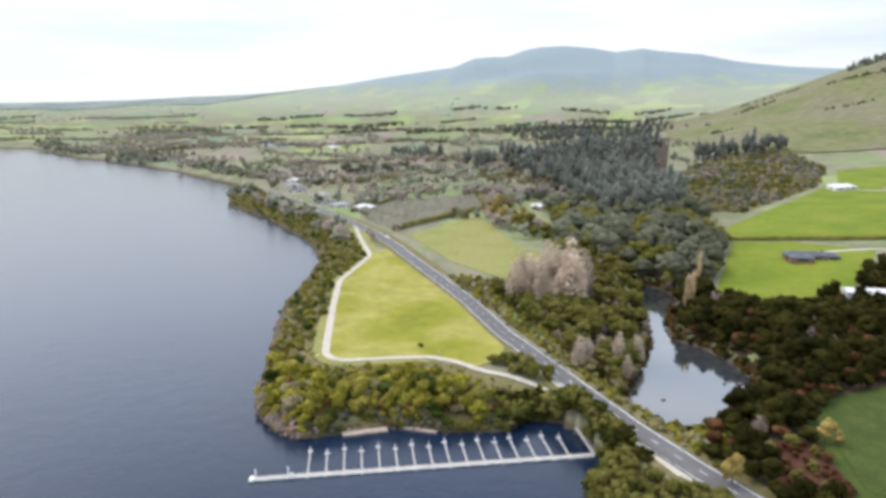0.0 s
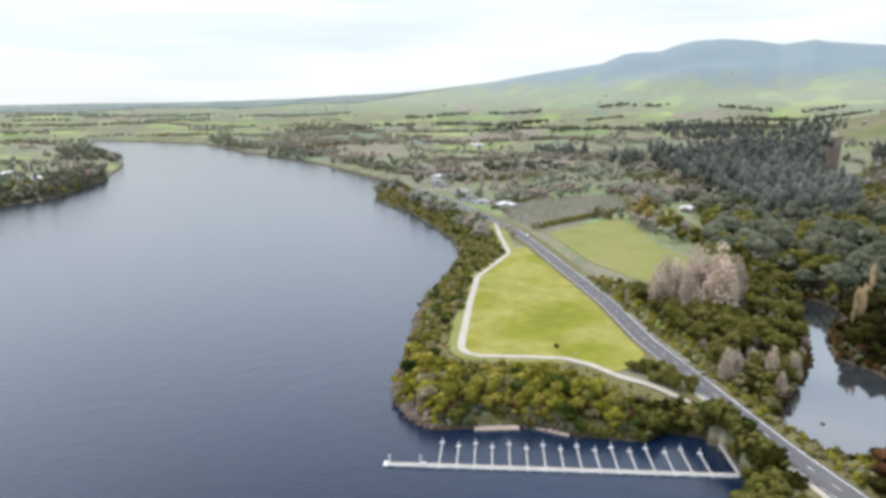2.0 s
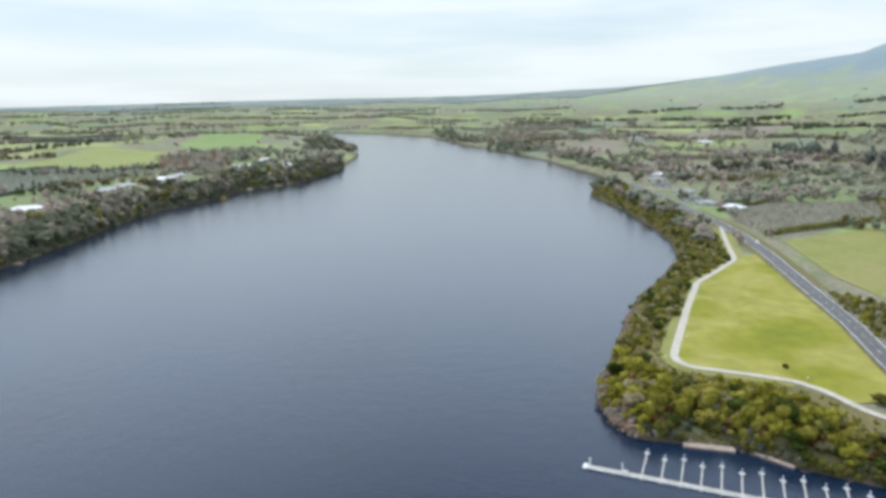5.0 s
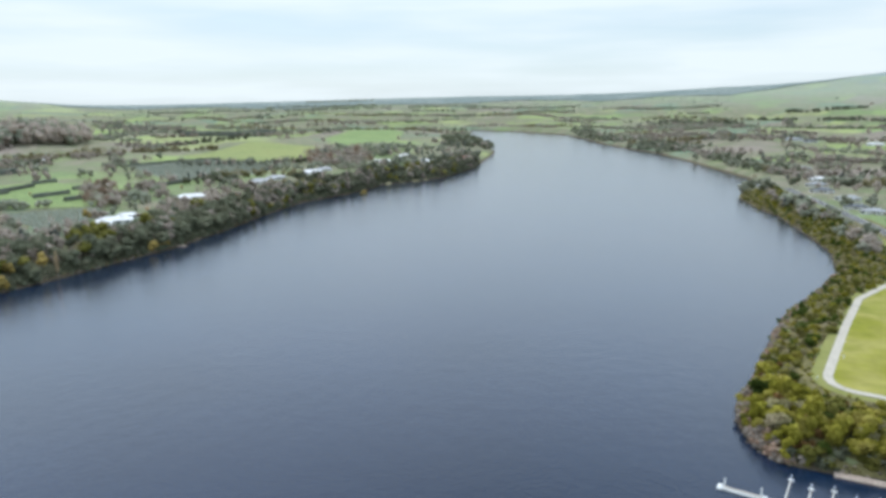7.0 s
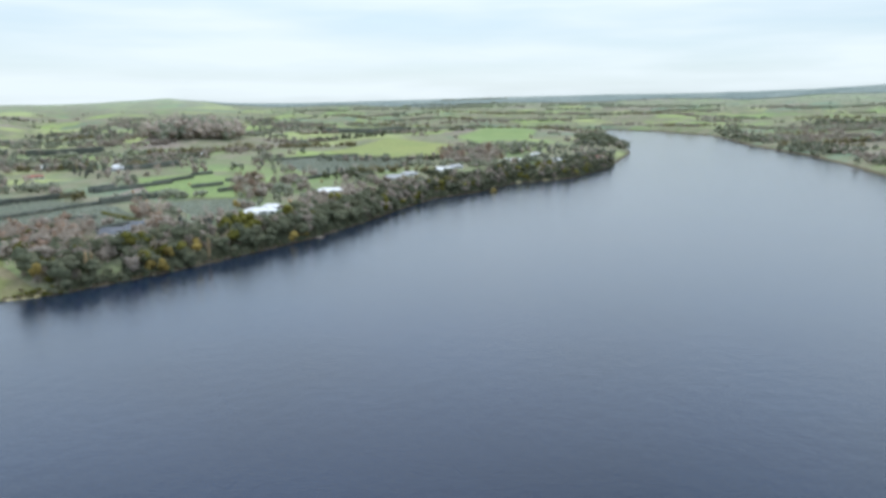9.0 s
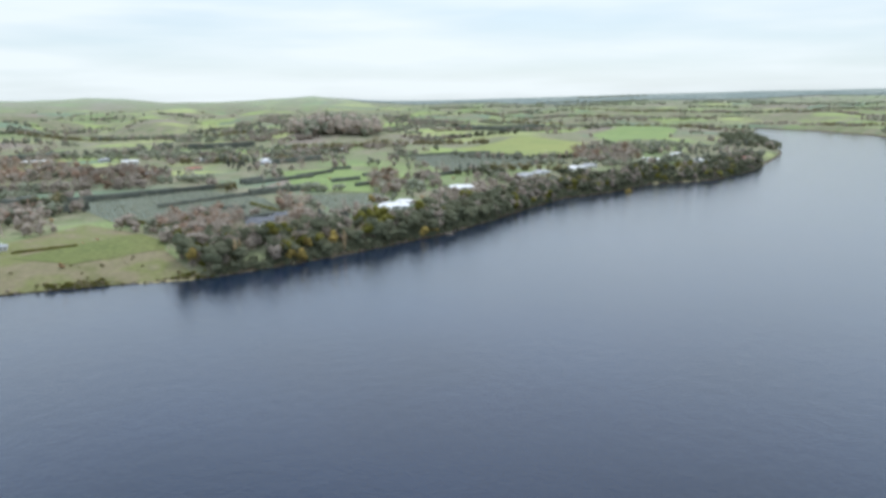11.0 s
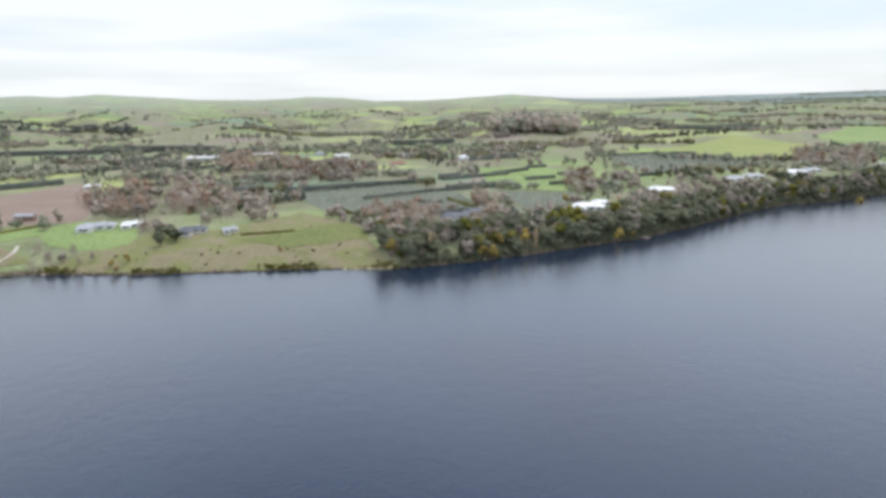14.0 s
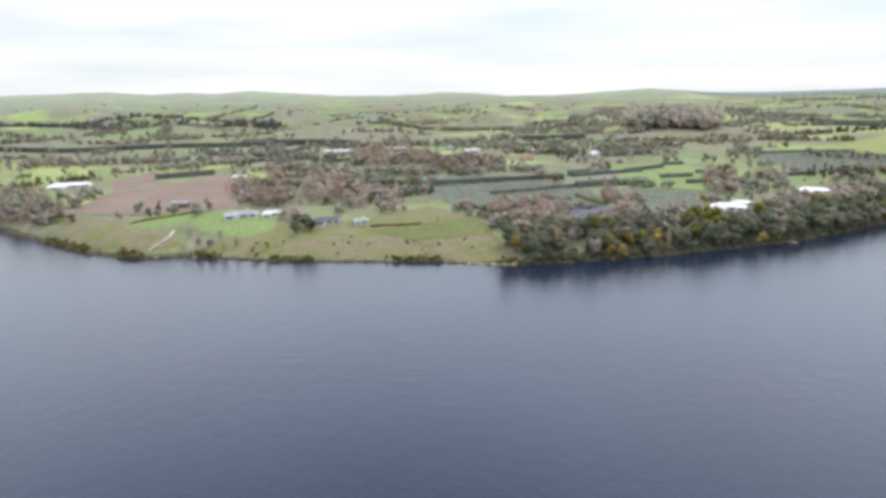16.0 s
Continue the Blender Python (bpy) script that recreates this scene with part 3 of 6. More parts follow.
# sheet that paints the hill's shade over its pasture
drape("hill_pasture", [(340, 960), (406, 1317), (470, 1640), (600, 1900), (900, 1900), (1150, 1800), (1000, 1250), (640, 860), (565, 900), (483, 930), (440, 960)], SHADED_HILL_GRASS, 1.4, "olive hill pasture below a dark ridge", "pasture", 18.0)
# grass sheet round the garden, coloured as if in shade
drape("rough_grass", [(84, 190), (66, 150), (96, 70), (190, 80), (200, 232), (146, 216), (119, 206)], SHADED_GRASS, 0.1, "long dark grass round a garden", "grass", 7.0)


# ---- plants ----
def icosphere(level):
    bm = bmesh.new()
    bmesh.ops.create_icosphere(bm, subdivisions=level, radius=1)
    v, f = np.array([p.co for p in bm.verts]), np.array([[p.index for p in q.verts] for q in bm.faces])
    bm.free()
    return v, f


ICO1, ICO2 = icosphere(1), icosphere(2)
rng = np.random.default_rng(7)


def merge(parts):
    vs, fs, n = [], [], 0
    for v, f in parts:
        vs.append(v); fs.append(f + n)
        n += len(v)
    return np.vstack(vs), np.vstack(fs)


def cards(centres, size, up=0.0):
    """Small leaf sprays: a bent pair of triangles at each centre, turned at random."""
    n = len(centres)
    a = rng.normal(size=(n, 3)); a[:, 2] += up
    a /= np.linalg.norm(a, axis=1)[:, None]
    b = np.cross(a, rng.normal(size=(n, 3)))
    b /= np.linalg.norm(b, axis=1)[:, None]
    c = np.cross(a, b)
    s = size * rng.uniform(0.6, 1.4, (n, 1))
    v = np.stack([centres - b * s, centres + c * s * 0.6 + a * s * 0.2, centres + b * s, centres - c * s * 0.6 + a * s * 0.2], 1).reshape(-1, 3)
    k = np.arange(n)[:, None] * 4
    return v, np.vstack([k + [0, 1, 2], k + [0, 2, 3]])


def crown(blobs, width, tall, base, sprays, spray, ico=ICO2, ragged=0.28, narrow=0.0):
    """A crown of lumps with sprays of leaves on them: width and tall in metres, base its lower edge."""
    out = []
    for i in range(blobs):
        while True:
            p = rng.uniform(-1, 1, 3)
            if p @ p < 1:
                break
        rad = rng.uniform(0.34, 0.55)
        p *= 1 - rad * 0.75
        shrink = 1 - narrow * (p[2] * 0.5 + 0.5)
        v = ICO2[0] if ico is ICO2 else ICO1[0]
        v = v * rad * (1 + ragged * rng.normal(size=(len(v), 1)))
        pts = p * [shrink, shrink, 1] + v * [shrink, shrink, 0.85]
        out.append((pts * [width / 2, width / 2, tall / 2] + [0, 0, base + tall / 2], ico[1]))
        if sprays:
            k = sprays // blobs
            dirs = rng.normal(size=(k, 3)); dirs /= np.linalg.norm(dirs, axis=1)[:, None]
            q = p * [shrink, shrink, 1] + dirs * rad * rng.uniform(0.85, 1.25, (k, 1)) * [shrink, shrink, 0.85]
            out.append(cards(q * [width / 2, width / 2, tall / 2] + [0, 0, base + tall / 2], spray))
    return merge(out)


def stick(a, b, ra, rb, sides=5):
    a, b = np.array(a, float), np.array(b, float)
    d = (b - a) / np.linalg.norm(b - a)
    u = np.cross(d, [0.3, 1, 0.2]); u /= np.linalg.norm(u)
    w = np.cross(d, u)
    t = np.arange(sides) * 6.2832 / sides
    ring = np.cos(t)[:, None] * u + np.sin(t)[:, None] * w
    v = np.vstack([a + ring * ra, b + ring * rb])
    i = np.arange(sides); j = (i + 1) % sides
    return v, np.vstack([np.stack([i, j, sides + j], 1), np.stack([i, sides + j, sides + i], 1)])


def trunk(tall, rad, limbs, spread):
    out = [stick((0, 0, -0.4), (0.03 * tall, 0, tall), rad, rad * 0.35, 6)]
    for i in range(limbs):
        t, h = i * 2.4 + rng.uniform(0, 1), tall * rng.uniform(0.4, 0.85)
        out.append(stick((0.03 * h, 0, h), (math.cos(t) * spread, math.sin(t) * spread, h + spread * rng.uniform(0.7, 1.3)), rad * 0.45, rad * 0.12, 4))
    return merge(out)


def bare_crown(width, tall, base, twigs, sprays, spray):
    """Ascending twigs and thin sprays of a leafless tree."""
    out = []
    for i in range(twigs):
        p = rng.normal(size=3); p /= np.linalg.norm(p); p[2] = abs(p[2]) * 0.9 + 0.05
        tip = p * [width / 2, width / 2, tall] * rng.uniform(0.75, 1.05)
        mid = tip * [0.45, 0.45, 0.5]
        out.append(stick(mid + [0, 0, base], tip + [0, 0, base], 0.09, 0.03, 3))
    d = rng.normal(size=(sprays, 3)); d /= np.linalg.norm(d, axis=1)[:, None]; d[:, 2] = np.abs(d[:, 2])
    d *= rng.uniform(0.45, 1.0, (sprays, 1)) ** 0.6
    out.append(cards(d * [width / 2, width / 2, tall] + [0, 0, base], spray, 0.5))
    return merge(out)


def tree(name, crown_np, trunk_np, leaf, bark, label, category="tree", smooth_shade=True):
    root = tagged(new(name), label, category)
    for nm, (v, f), mat in (("trunk", trunk_np, bark), ("crown", crown_np, leaf)):
        ob = new(nm, mesh_np(nm, v, f, mat, smooth_shade))
        ob.parent = root
    return root


def placed(x, y, scale, lean=0.0, sink=0.1, z=None):
    h = float(height(np.array([x]), np.array([y]))[0]) if z is None else z
    return pose(x, y, h - sink, rng.uniform(-lean, lean), rng.uniform(-lean, lean), rng.uniform(0, 360)) @ Matrix.Diagonal((scale, scale, scale * rng.uniform(0.88, 1.12), 1))


COUNTED = {}


def plant(proto, places, lo, hi, group, spare=(), mat=None, label="", limit=150):
    """Copies of the prototype trees at the places, the prototypes taking the first ones; those past the limit of a kind go into one joined mesh."""
    protos = proto if isinstance(proto, list) else [proto]
    pts = np.asarray(places, float)
    if not len(pts):
        return
    pts = pts[np.argsort(np.round(np.hypot(pts[:, 0], pts[:, 1]) / 25), kind="stable")]
    kind = protos[0].name.split(".")[0] + protos[0]["label"]
    room = max(len(protos), limit - COUNTED.get(kind, 0)) if spare else len(pts)
    for i, ((x, y), h) in enumerate(zip(pts[:room], height(pts[:room, 0], pts[:room, 1]))):
        p = protos[i % len(protos)]
        m = placed(x, y, rng.uniform(lo, hi), 3, 0.15, h)
        if p.name in COUNTED:
            copy_thing(p, m)
        else:
            p.matrix_basis = m
            tagged(p, group=group)
            COUNTED[p.name] = 1
        COUNTED[kind] = COUNTED.get(kind, 0) + 1
    if spare and len(pts) > room:
        stuff("wood", pts[room:], spare, lo, hi, mat, label, "trees")


def open_ground(pts, gap=4.0, fields=True):
    """Leaves out places in the water, on the road, the footpath and the fields."""
    pts = np.asarray(pts, float)
    x, y = pts[:, 0], pts[:, 1]
    ok = (land_distance(x, y) > 0.3) & (edge_distance(x, y, ROAD, False) > 4.6 + gap) & (edge_distance(x, y, PATH_LINE, False) > 2.3 + gap * 0.5)
    if fields:
        for f in FIELDS:
            ok &= ~inside(x, y, f)
    for hx, hy, hr in HOUSE_PLACES:
        ok &= np.hypot(x - hx, y - hy) > hr + gap
        if -800 < hx < -450:      # gardens of the lake houses lie open towards the water
            far = math.hypot(hx, hy)
            ahead, aside = ((x - hx) * -hx + (y - hy) * -hy) / far, ((x - hx) * -hy + (y - hy) * hx) / far
            ok &= ~((ahead > 0) & (ahead < 26 + hr) & (np.abs(aside) < hr * 0.8))
    return pts[ok]


def fill(line, gap):
    """Places spread evenly but unevenly enough inside an outline."""
    line = np.asarray(line, float)
    lo, hi = line.min(0), line.max(0)
    gx_, gy_ = np.meshgrid(np.arange(lo[0], hi[0], gap), np.arange(lo[1], hi[1], gap))
    p = np.stack([gx_.ravel(), gy_.ravel()], -1)
    p = p + rng.uniform(-0.5, 0.5, p.shape) * gap
    return p[inside(p[:, 0], p[:, 1], line)]


def stuff(name, places, templates, lo, hi, mat, label, category, sink=0.2):
    """Many plants joined into one mesh."""
    pts = np.asarray(places, float)
    if not len(pts):
        return None
    hs = height(pts[:, 0], pts[:, 1]) - sink
    out = []
    for i, ((x, y), h) in enumerate(zip(pts, hs)):
        v, f = templates[i % len(templates)]
        t, s = rng.uniform(0, 6.28), rng.uniform(lo, hi)
        c, si = math.cos(t), math.sin(t)
        sx, sz = s * rng.uniform(0.85, 1.2), s * rng.uniform(0.8, 1.2)
        out.append((np.stack([(v[:, 0] * c - v[:, 1] * si) * sx + x, (v[:, 0] * si + v[:, 1] * c) * sx + y, v[:, 2] * sz + h], -1), f))
    v, f = merge(out)
    return tagged(new(name, mesh_np(name, v, f, mat, True)), label, category, kind="stuff")


HOUSE_PLACES = []

track([(352, 618), (372, 606), (392, 596), (402, 570), (398, 540), (420, 500)], 5, GRAVEL, "pale gravel drive to a hill house")
track([(206, 392), (226, 398), (250, 396), (275, 380)], 3.5, GRAVEL, "pale gravel drive to a bungalow")
track([(-860, -420), (-884, -385), (-1016, -222), (-1040, -60)], 5, FALLOW, "dull farm track between tall hedges")
track([(-432, -200), (-441, -196), (-452, -193), (-466, -196)], 2.2, GRAVEL, "pale track down to the lake")

drape("sand_spit", [(-399, 44), (-395, 34), (-397, 8), (-402, 6), (-403, 30)], SAND, 0.2, "tan sandy spit at the lake's edge", "sand", 4.0)
drape("sand_spit", [(-601, 545), (-596, 560), (-592, 618), (-600, 640), (-608, 600)], SAND, 0.2, "tan sandy beach below a wooded headland", "sand", 5.0)


def part(name, bm, mat, parent, label=""):
    me = bpy.data.meshes.new(name)
    bm.to_mesh(me)
    bm.free()
    me.materials.append(mat)
    ob = new(name, me)
    ob.parent = parent
    return tagged(ob, label)


def box(bm, x0, y0, z0, x1, y1, z1, bevel=0.0):
    """Adds a box, its upright and upper edges rounded a little."""
    geo = bmesh.ops.create_cube(bm, size=1)["verts"]
    for v in geo:
        v.co = ((x0 + x1) / 2 + v.co.x * (x1 - x0), (y0 + y1) / 2 + v.co.y * (y1 - y0), (z0 + z1) / 2 + v.co.z * (z1 - z0))
    if bevel:
        edges = list({e for v in geo for e in v.link_edges})
        bmesh.ops.bevel(bm, geom=edges, offset=bevel, segments=1, affect="EDGES")
    return bm


def cylinder(bm, x, y, z0, z1, r0, r1, sides=10):
    geo = bmesh.ops.create_cone(bm, cap_ends=True, segments=sides, radius1=r0, radius2=r1, depth=z1 - z0)["verts"]
    for v in geo:
        v.co += Vector((x, y, (z0 + z1) / 2))
    return bm


def turned(bm, x, y, profile, sides=10):
    """One closed round post through the given heights and radii."""
    rings = [[bm.verts.new((x + r * math.cos(6.2832 * i / sides), y + r * math.sin(6.2832 * i / sides), z)) for i in range(sides)] for z, r in profile]
    for a, b in zip(rings[:-1], rings[1:]):
        for i in range(sides):
            bm.faces.new((a[i], a[(i + 1) % sides], b[(i + 1) % sides], b[i]))
    bm.faces.new(rings[0][::-1]); bm.faces.new(rings[-1])
    return bm


# ---- houses ----
def gable(bm, x0, y0, x1, y1, z, rise, over, hip):
    """A pitched roof shell with its ridge along x, overhanging the walls."""
    x0, y0, x1, y1 = x0 - over, y0 - over, x1 + over, y1 + over
    ym, t = (y0 + y1) / 2, 0.22
    h = (y1 - y0) / 2 * (0.9 if hip else 0.0)
    low = [(x0, y0), (x1, y0), (x1, y1), (x0, y1)]
    v = [bm.verts.new((*p, z - 0.12)) for p in low] + [bm.verts.new((*p, z + t - 0.12)) for p in low]
    r = [bm.verts.new((x0 + h, ym, z + rise)), bm.verts.new((x1 - h, ym, z + rise))]
    for f in ((v[3], v[2], v[1], v[0]), (v[0], v[1], v[5], v[4]), (v[1], v[2], v[6], v[5]), (v[2], v[3], v[7], v[6]), (v[3], v[0], v[4], v[7]),
              (v[4], v[5], r[1], r[0]), (v[6], v[7], r[0], r[1]), (v[5], v[6], r[1]), (v[7], v[4], r[0])):
        bm.faces.new(f)
    return bm


def house(x, y, turn, long, deep, wall_mat, roof_mat, label, tall=2.7, hip=True, wing=True, name="house", rise=None, windows=4):
    root = tagged(new(name), label, "house" if name == "house" else "shed")
    h = float(height(np.array([x]), np.array([y]))[0])
    root.matrix_basis = pose(x, y, h + 0.1, 0, 0, turn)
    HOUSE_PLACES.append((x, y, long * 0.55))
    rise = rise or deep * 0.2
    part("wall", box(bmesh.new(), -long / 2, -deep / 2, -1.5, long / 2, deep / 2, tall, 0.05), wall_mat, root)
    part("roof", gable(bmesh.new(), -long / 2, -deep / 2, long / 2, deep / 2, tall, rise, 0.5, hip), roof_mat, root)
    if wing:
        wl, wd = long * 0.42, deep * 0.85
        ob = part("wing", box(bmesh.new(), -long / 2 + 1, -deep / 2 - wd + 0.02, -1.5, -long / 2 + 1 + wl, -deep / 2 + 0.02, tall * 0.97, 0.05), wall_mat, root)
        part("wing_roof", gable(bmesh.new(), -long / 2 + 1, -deep / 2 - wd, -long / 2 + 1 + wl, -deep / 2 + deep * 0.3, tall * 0.97, rise * 0.8, 0.45, True), roof_mat, root)
        w = part("window", box(bmesh.new(), -long / 2 + 1 + wl * 0.25, -deep / 2 - wd - 0.03, 0.9, -long / 2 + 1 + wl * 0.75, -deep / 2 - wd + 0.05, 2.1), GLASS, root)
    for i in range(windows):
        wx = -long / 2 + long * (i + 0.5) / windows
        for side in (-1, 1):
            if side == -1 and wing and wx < -long / 2 + 1 + long * 0.42:
                continue
            w = part("window", box(bmesh.new(), wx - long / windows * 0.3, side * deep / 2 - 0.06, 0.8, wx + long / windows * 0.3, side * deep / 2 + 0.06, 2.15, 0.02), WHITE, root)
            part("pane", box(bmesh.new(), wx - long / windows * 0.3 + 0.1, side * deep / 2 - 0.08, 0.9, wx + long / windows * 0.3 - 0.1, side * deep / 2 + 0.08, 2.05), GLASS, w)
    part("door", box(bmesh.new(), long / 2 - 0.03, -0.5, 0, long / 2 + 0.06, 0.5, 2.05, 0.02), WALL_BROWN, root)
    if hip and name == "house":
        part("chimney", box(bmesh.new(), long * 0.18, -0.5, tall, long * 0.18 + 0.8, 0.4, tall + rise + 0.9, 0.04), wall_mat, root)
    return root


white_l = "white single-storey lake house with a pale metal roof"
grey_l = "low grey-roofed farmhouse among trees"
HOUSES = (
    (206, 384, -12, 28, 9, WALL_BROWN, ROOF_DARK, "long brown bungalow with a dark roof on a lawn"),
    (354, 626, -8, 22, 10, WALL_WHITE, ROOF_PALE, "pale farmhouse on a green hill paddock"),
    (77, 610, 5, 14, 8, WALL_WHITE, ROOF_PALE, "white cottage among tall autumn trees"),
    (92, 612, 5, 9, 6, WALL_WHITE, ROOF_RED, "small house with a rusty red roof"),
    (-80, 606, -30, 17, 9, WALL_WHITE, ROOF_PALE, "white roadside house with a pale roof"),
    (-104, 622, -28, 14, 8, WALL_WHITE, ROOF_GREY, grey_l),
    (-120, 640, -30, 12, 8, WALL_WHITE, ROOF_DARK, "dark-roofed roadside house among shrubs"),
    (-136, 690, -35, 14, 9, WALL_WHITE, ROOF_GREY, grey_l),
    (-168, 735, -35, 15, 9, WALL_WHITE, ROOF_DARK, "dark-roofed roadside house among shrubs"),
    (-185, 782, -30, 14, 9, WALL_WHITE, ROOF_GREY, grey_l),
    (-196, 835, -30, 14, 9, WALL_WHITE, ROOF_PALE, white_l),
    (-245, 950, -20, 16, 9, WALL_WHITE, ROOF_GREY, grey_l),
    (-225, 742, -30, 9, 6, WALL_WHITE, ROOF_PALE, "small white boat house at the water's edge"),
    (-250, 1400, 0, 26, 11, WALL_WHITE, ROOF_PALE, "white farmhouse in open paddocks"),
    (-384, 1401, 10, 30, 12, WALL_WHITE, ROOF_GREY, grey_l),
    (-350, 1380, 10, 22, 10, WALL_WHITE, ROOF_DARK, "dark-roofed farmhouse in open paddocks"),
    (354, 970, -10, 30, 14, WALL_WHITE, ROOF_PALE, "pale farm building before a pine row"),
    (-487, 92, 78, 24, 11, WALL_WHITE, ROOF_DARK, "dark-roofed lake house with pale walls"),
    (-505, 110, 70, 16, 9, WALL_WHITE, ROOF_DARK, "dark-roofed lake house with pale walls"),
    (-507, 200, 62, 24, 12, WALL_WHITE, ROOF_PALE, white_l),
    (-522, 216, 60, 14, 9, WALL_WHITE, ROOF_PALE, white_l),
    (-582, 300, 60, 24, 11, WALL_WHITE, ROOF_PALE, white_l),
    (-640, 412, 55, 22, 11, WALL_WHITE, ROOF_GREY, grey_l),
    (-655, 440, 55, 20, 11, WALL_WHITE, ROOF_GREY, grey_l),
    (-675, 504, 50, 22, 11, WALL_WHITE, ROOF_PALE, white_l),
    (-690, 535, 50, 18, 10, WALL_WHITE, ROOF_GREY, grey_l),
    (-708, 650, 45, 30, 13, WALL_WHITE, ROOF_PALE, white_l),
    (-745, 735, 45, 22, 12, WALL_WHITE, ROOF_PALE, white_l),
    (-672, 697, 45, 28, 13, WALL_WHITE, ROOF_PALE, white_l),
    (-690, 790, 40, 24, 12, WALL_WHITE, ROOF_RED, "lake house with a rusty red roof"),
    (-485, -93, 95, 18, 9, WALL_WHITE, ROOF_DARK, "white gabled house above a sloping pasture"),
    (-481, -68, 95, 10, 6, WALL_WHITE, ROOF_GREY, "small pale cottage above a sloping pasture"),
    (-512, -163, 95, 24, 10, WALL_WHITE, ROOF_GREY, "pale bungalow on a bright green lawn"),
    (-515, -140, 95, 14, 8, WALL_WHITE, ROOF_PALE, white_l),
    (-700, -400, 110, 40, 13, WALL_WHITE, ROOF_PALE, "pale farm buildings beside ploughed land"),
    (-745, -237, 90, 14, 8, WALL_WHITE, ROOF_PALE, white_l),
    (-1056, -10, 90, 16, 10, WALL_WHITE, ROOF_GREY, grey_l),
    (-941, 187, 80, 20, 10, WALL_WHITE, ROOF_GREY, grey_l),
    (-976, 195, 80, 16, 10, WALL_WHITE, ROOF_PALE, white_l),
    (-1060, 330, 80, 22, 11, WALL_WHITE, ROOF_PALE, white_l),
    (-870, 40, 90, 18, 10, WALL_WHITE, ROOF_GREY, grey_l),
    (-900, 90, 85, 20, 10, WALL_WHITE, ROOF_RED, "farmhouse with a rusty red roof"),
)
for x, y, turn, long, deep, wm, rm, lab in HOUSES:
    tagged(house(x, y, turn, long, deep, wm, rm, lab), group="houses round the lake")
SHEDS = (
    (192, 302, -10, 22, 7, WALL_WHITE, ROOF_PALE, "long white shed behind dark trees"),
    (-554, -226, 85, 13, 6, WALL_BROWN, ROOF_GREY, "small brown farm shed at the edge of ploughed land"),
    (-1021, -172, 82, 48, 12, WALL_WHITE, ROOF_PALE, "long white packing shed among orchards"),
    (-1046, -94, 85, 42, 12, WALL_WHITE, ROOF_PALE, "long white packing shed among orchards"),
    (-1009, 21, 85, 20, 12, WALL_WHITE, ROOF_PALE, "white farm shed among orchards"),
    (-1001, 116, 85, 24, 12, WALL_WHITE, ROOF_PALE, "white farm shed among orchards"),
)
for x, y, turn, long, deep, wm, rm, lab in SHEDS:
    house(x, y, turn, long, deep, wm, rm, lab, tall=4.0, hip=False, wing=False, name="shed", rise=1.6, windows=3)


# ---- jetty ----
def jetty():
    a, b = Vector((-52, 163, 0)), Vector((42, 177, 0))
    root = tagged(new("jetty"), "pale floating jetty with sixteen mooring fingers", "jetty")
    root.matrix_basis = pose(a.x, a.y, 0, 0, 0, math.degrees(math.atan2(b.y - a.y, b.x - a.x)))
    length, first, gap = (b - a).length, 14.2, 4.92
    bays = 18
    deck_mesh = None
    for i in range(bays):
        x0 = i * length / bays
        if deck_mesh is None:
            ob = part("pontoon", box(bmesh.new(), 0.05, -0.5, 0.02, length / bays - 0.05, 0.65, 0.5, 0.04), DECK, root)
            deck_mesh = ob.data
        else:
            ob = new("pontoon", deck_mesh)
            ob.parent = root
        ob.location.x = x0
    part("fender", box(bmesh.new(), -0.2, -1.0, 0.1, length, -0.84, 0.55, 0.04), WHITE, root, "white fender rail")
    part("bull_rail", box(bmesh.new(), 0.4, 0.50, 0.52, length, 0.62, 0.66, 0.03), TIMBER, root)
    for i in range(16):
        x, ln = first + i * gap, (13.2 if i % 2 == 0 else 11.2)
        f = part("finger", box(bmesh.new(), x - 0.19, 0.68, 0.05, x + 0.19, ln, 0.45, 0.04), DECK, root)
        part("crosshead", box(bmesh.new(), x - 0.7, ln - 0.1, 0.1, x + 0.7, ln + 0.45, 0.5, 0.06), WHITE, f, "white float at the finger's tip")
        part("mooring_post", turned(bmesh.new(), x, ln + 0.3, ((-3, 0.13), (1.5, 0.13), (1.52, 0.18), (1.85, 0.03))), WHITE, f, "white mooring post with a cone cap")
        part("stub", box(bmesh.new(), x - 0.3, -1.55, 0.05, x + 0.3, -0.52, 0.42, 0.04), DECK, f)
        part("knee", box(bmesh.new(), x + 0.24, 0.68, 0.1, x + 0.7, 1.3, 0.42, 0.04), DECK, f)
    for x in (0.3, 9.0):
        part("mooring_post", turned(bmesh.new(), x, 1.2, ((-3, 0.2), (2.2, 0.2), (2.22, 0.27), (2.65, 0.04))), WHITE, root, "white mooring post with a cone cap")
    part("end_float", box(bmesh.new(), -1.2, -1.3, 0.05, 0.05, 1.3, 0.6, 0.15), WHITE, root, "white float at the jetty's head")
    part("locker", box(bmesh.new(), 9.4, -0.5, 0.5, 10.6, 0.3, 1.2, 0.08), WHITE, root)
    return root


jetty()


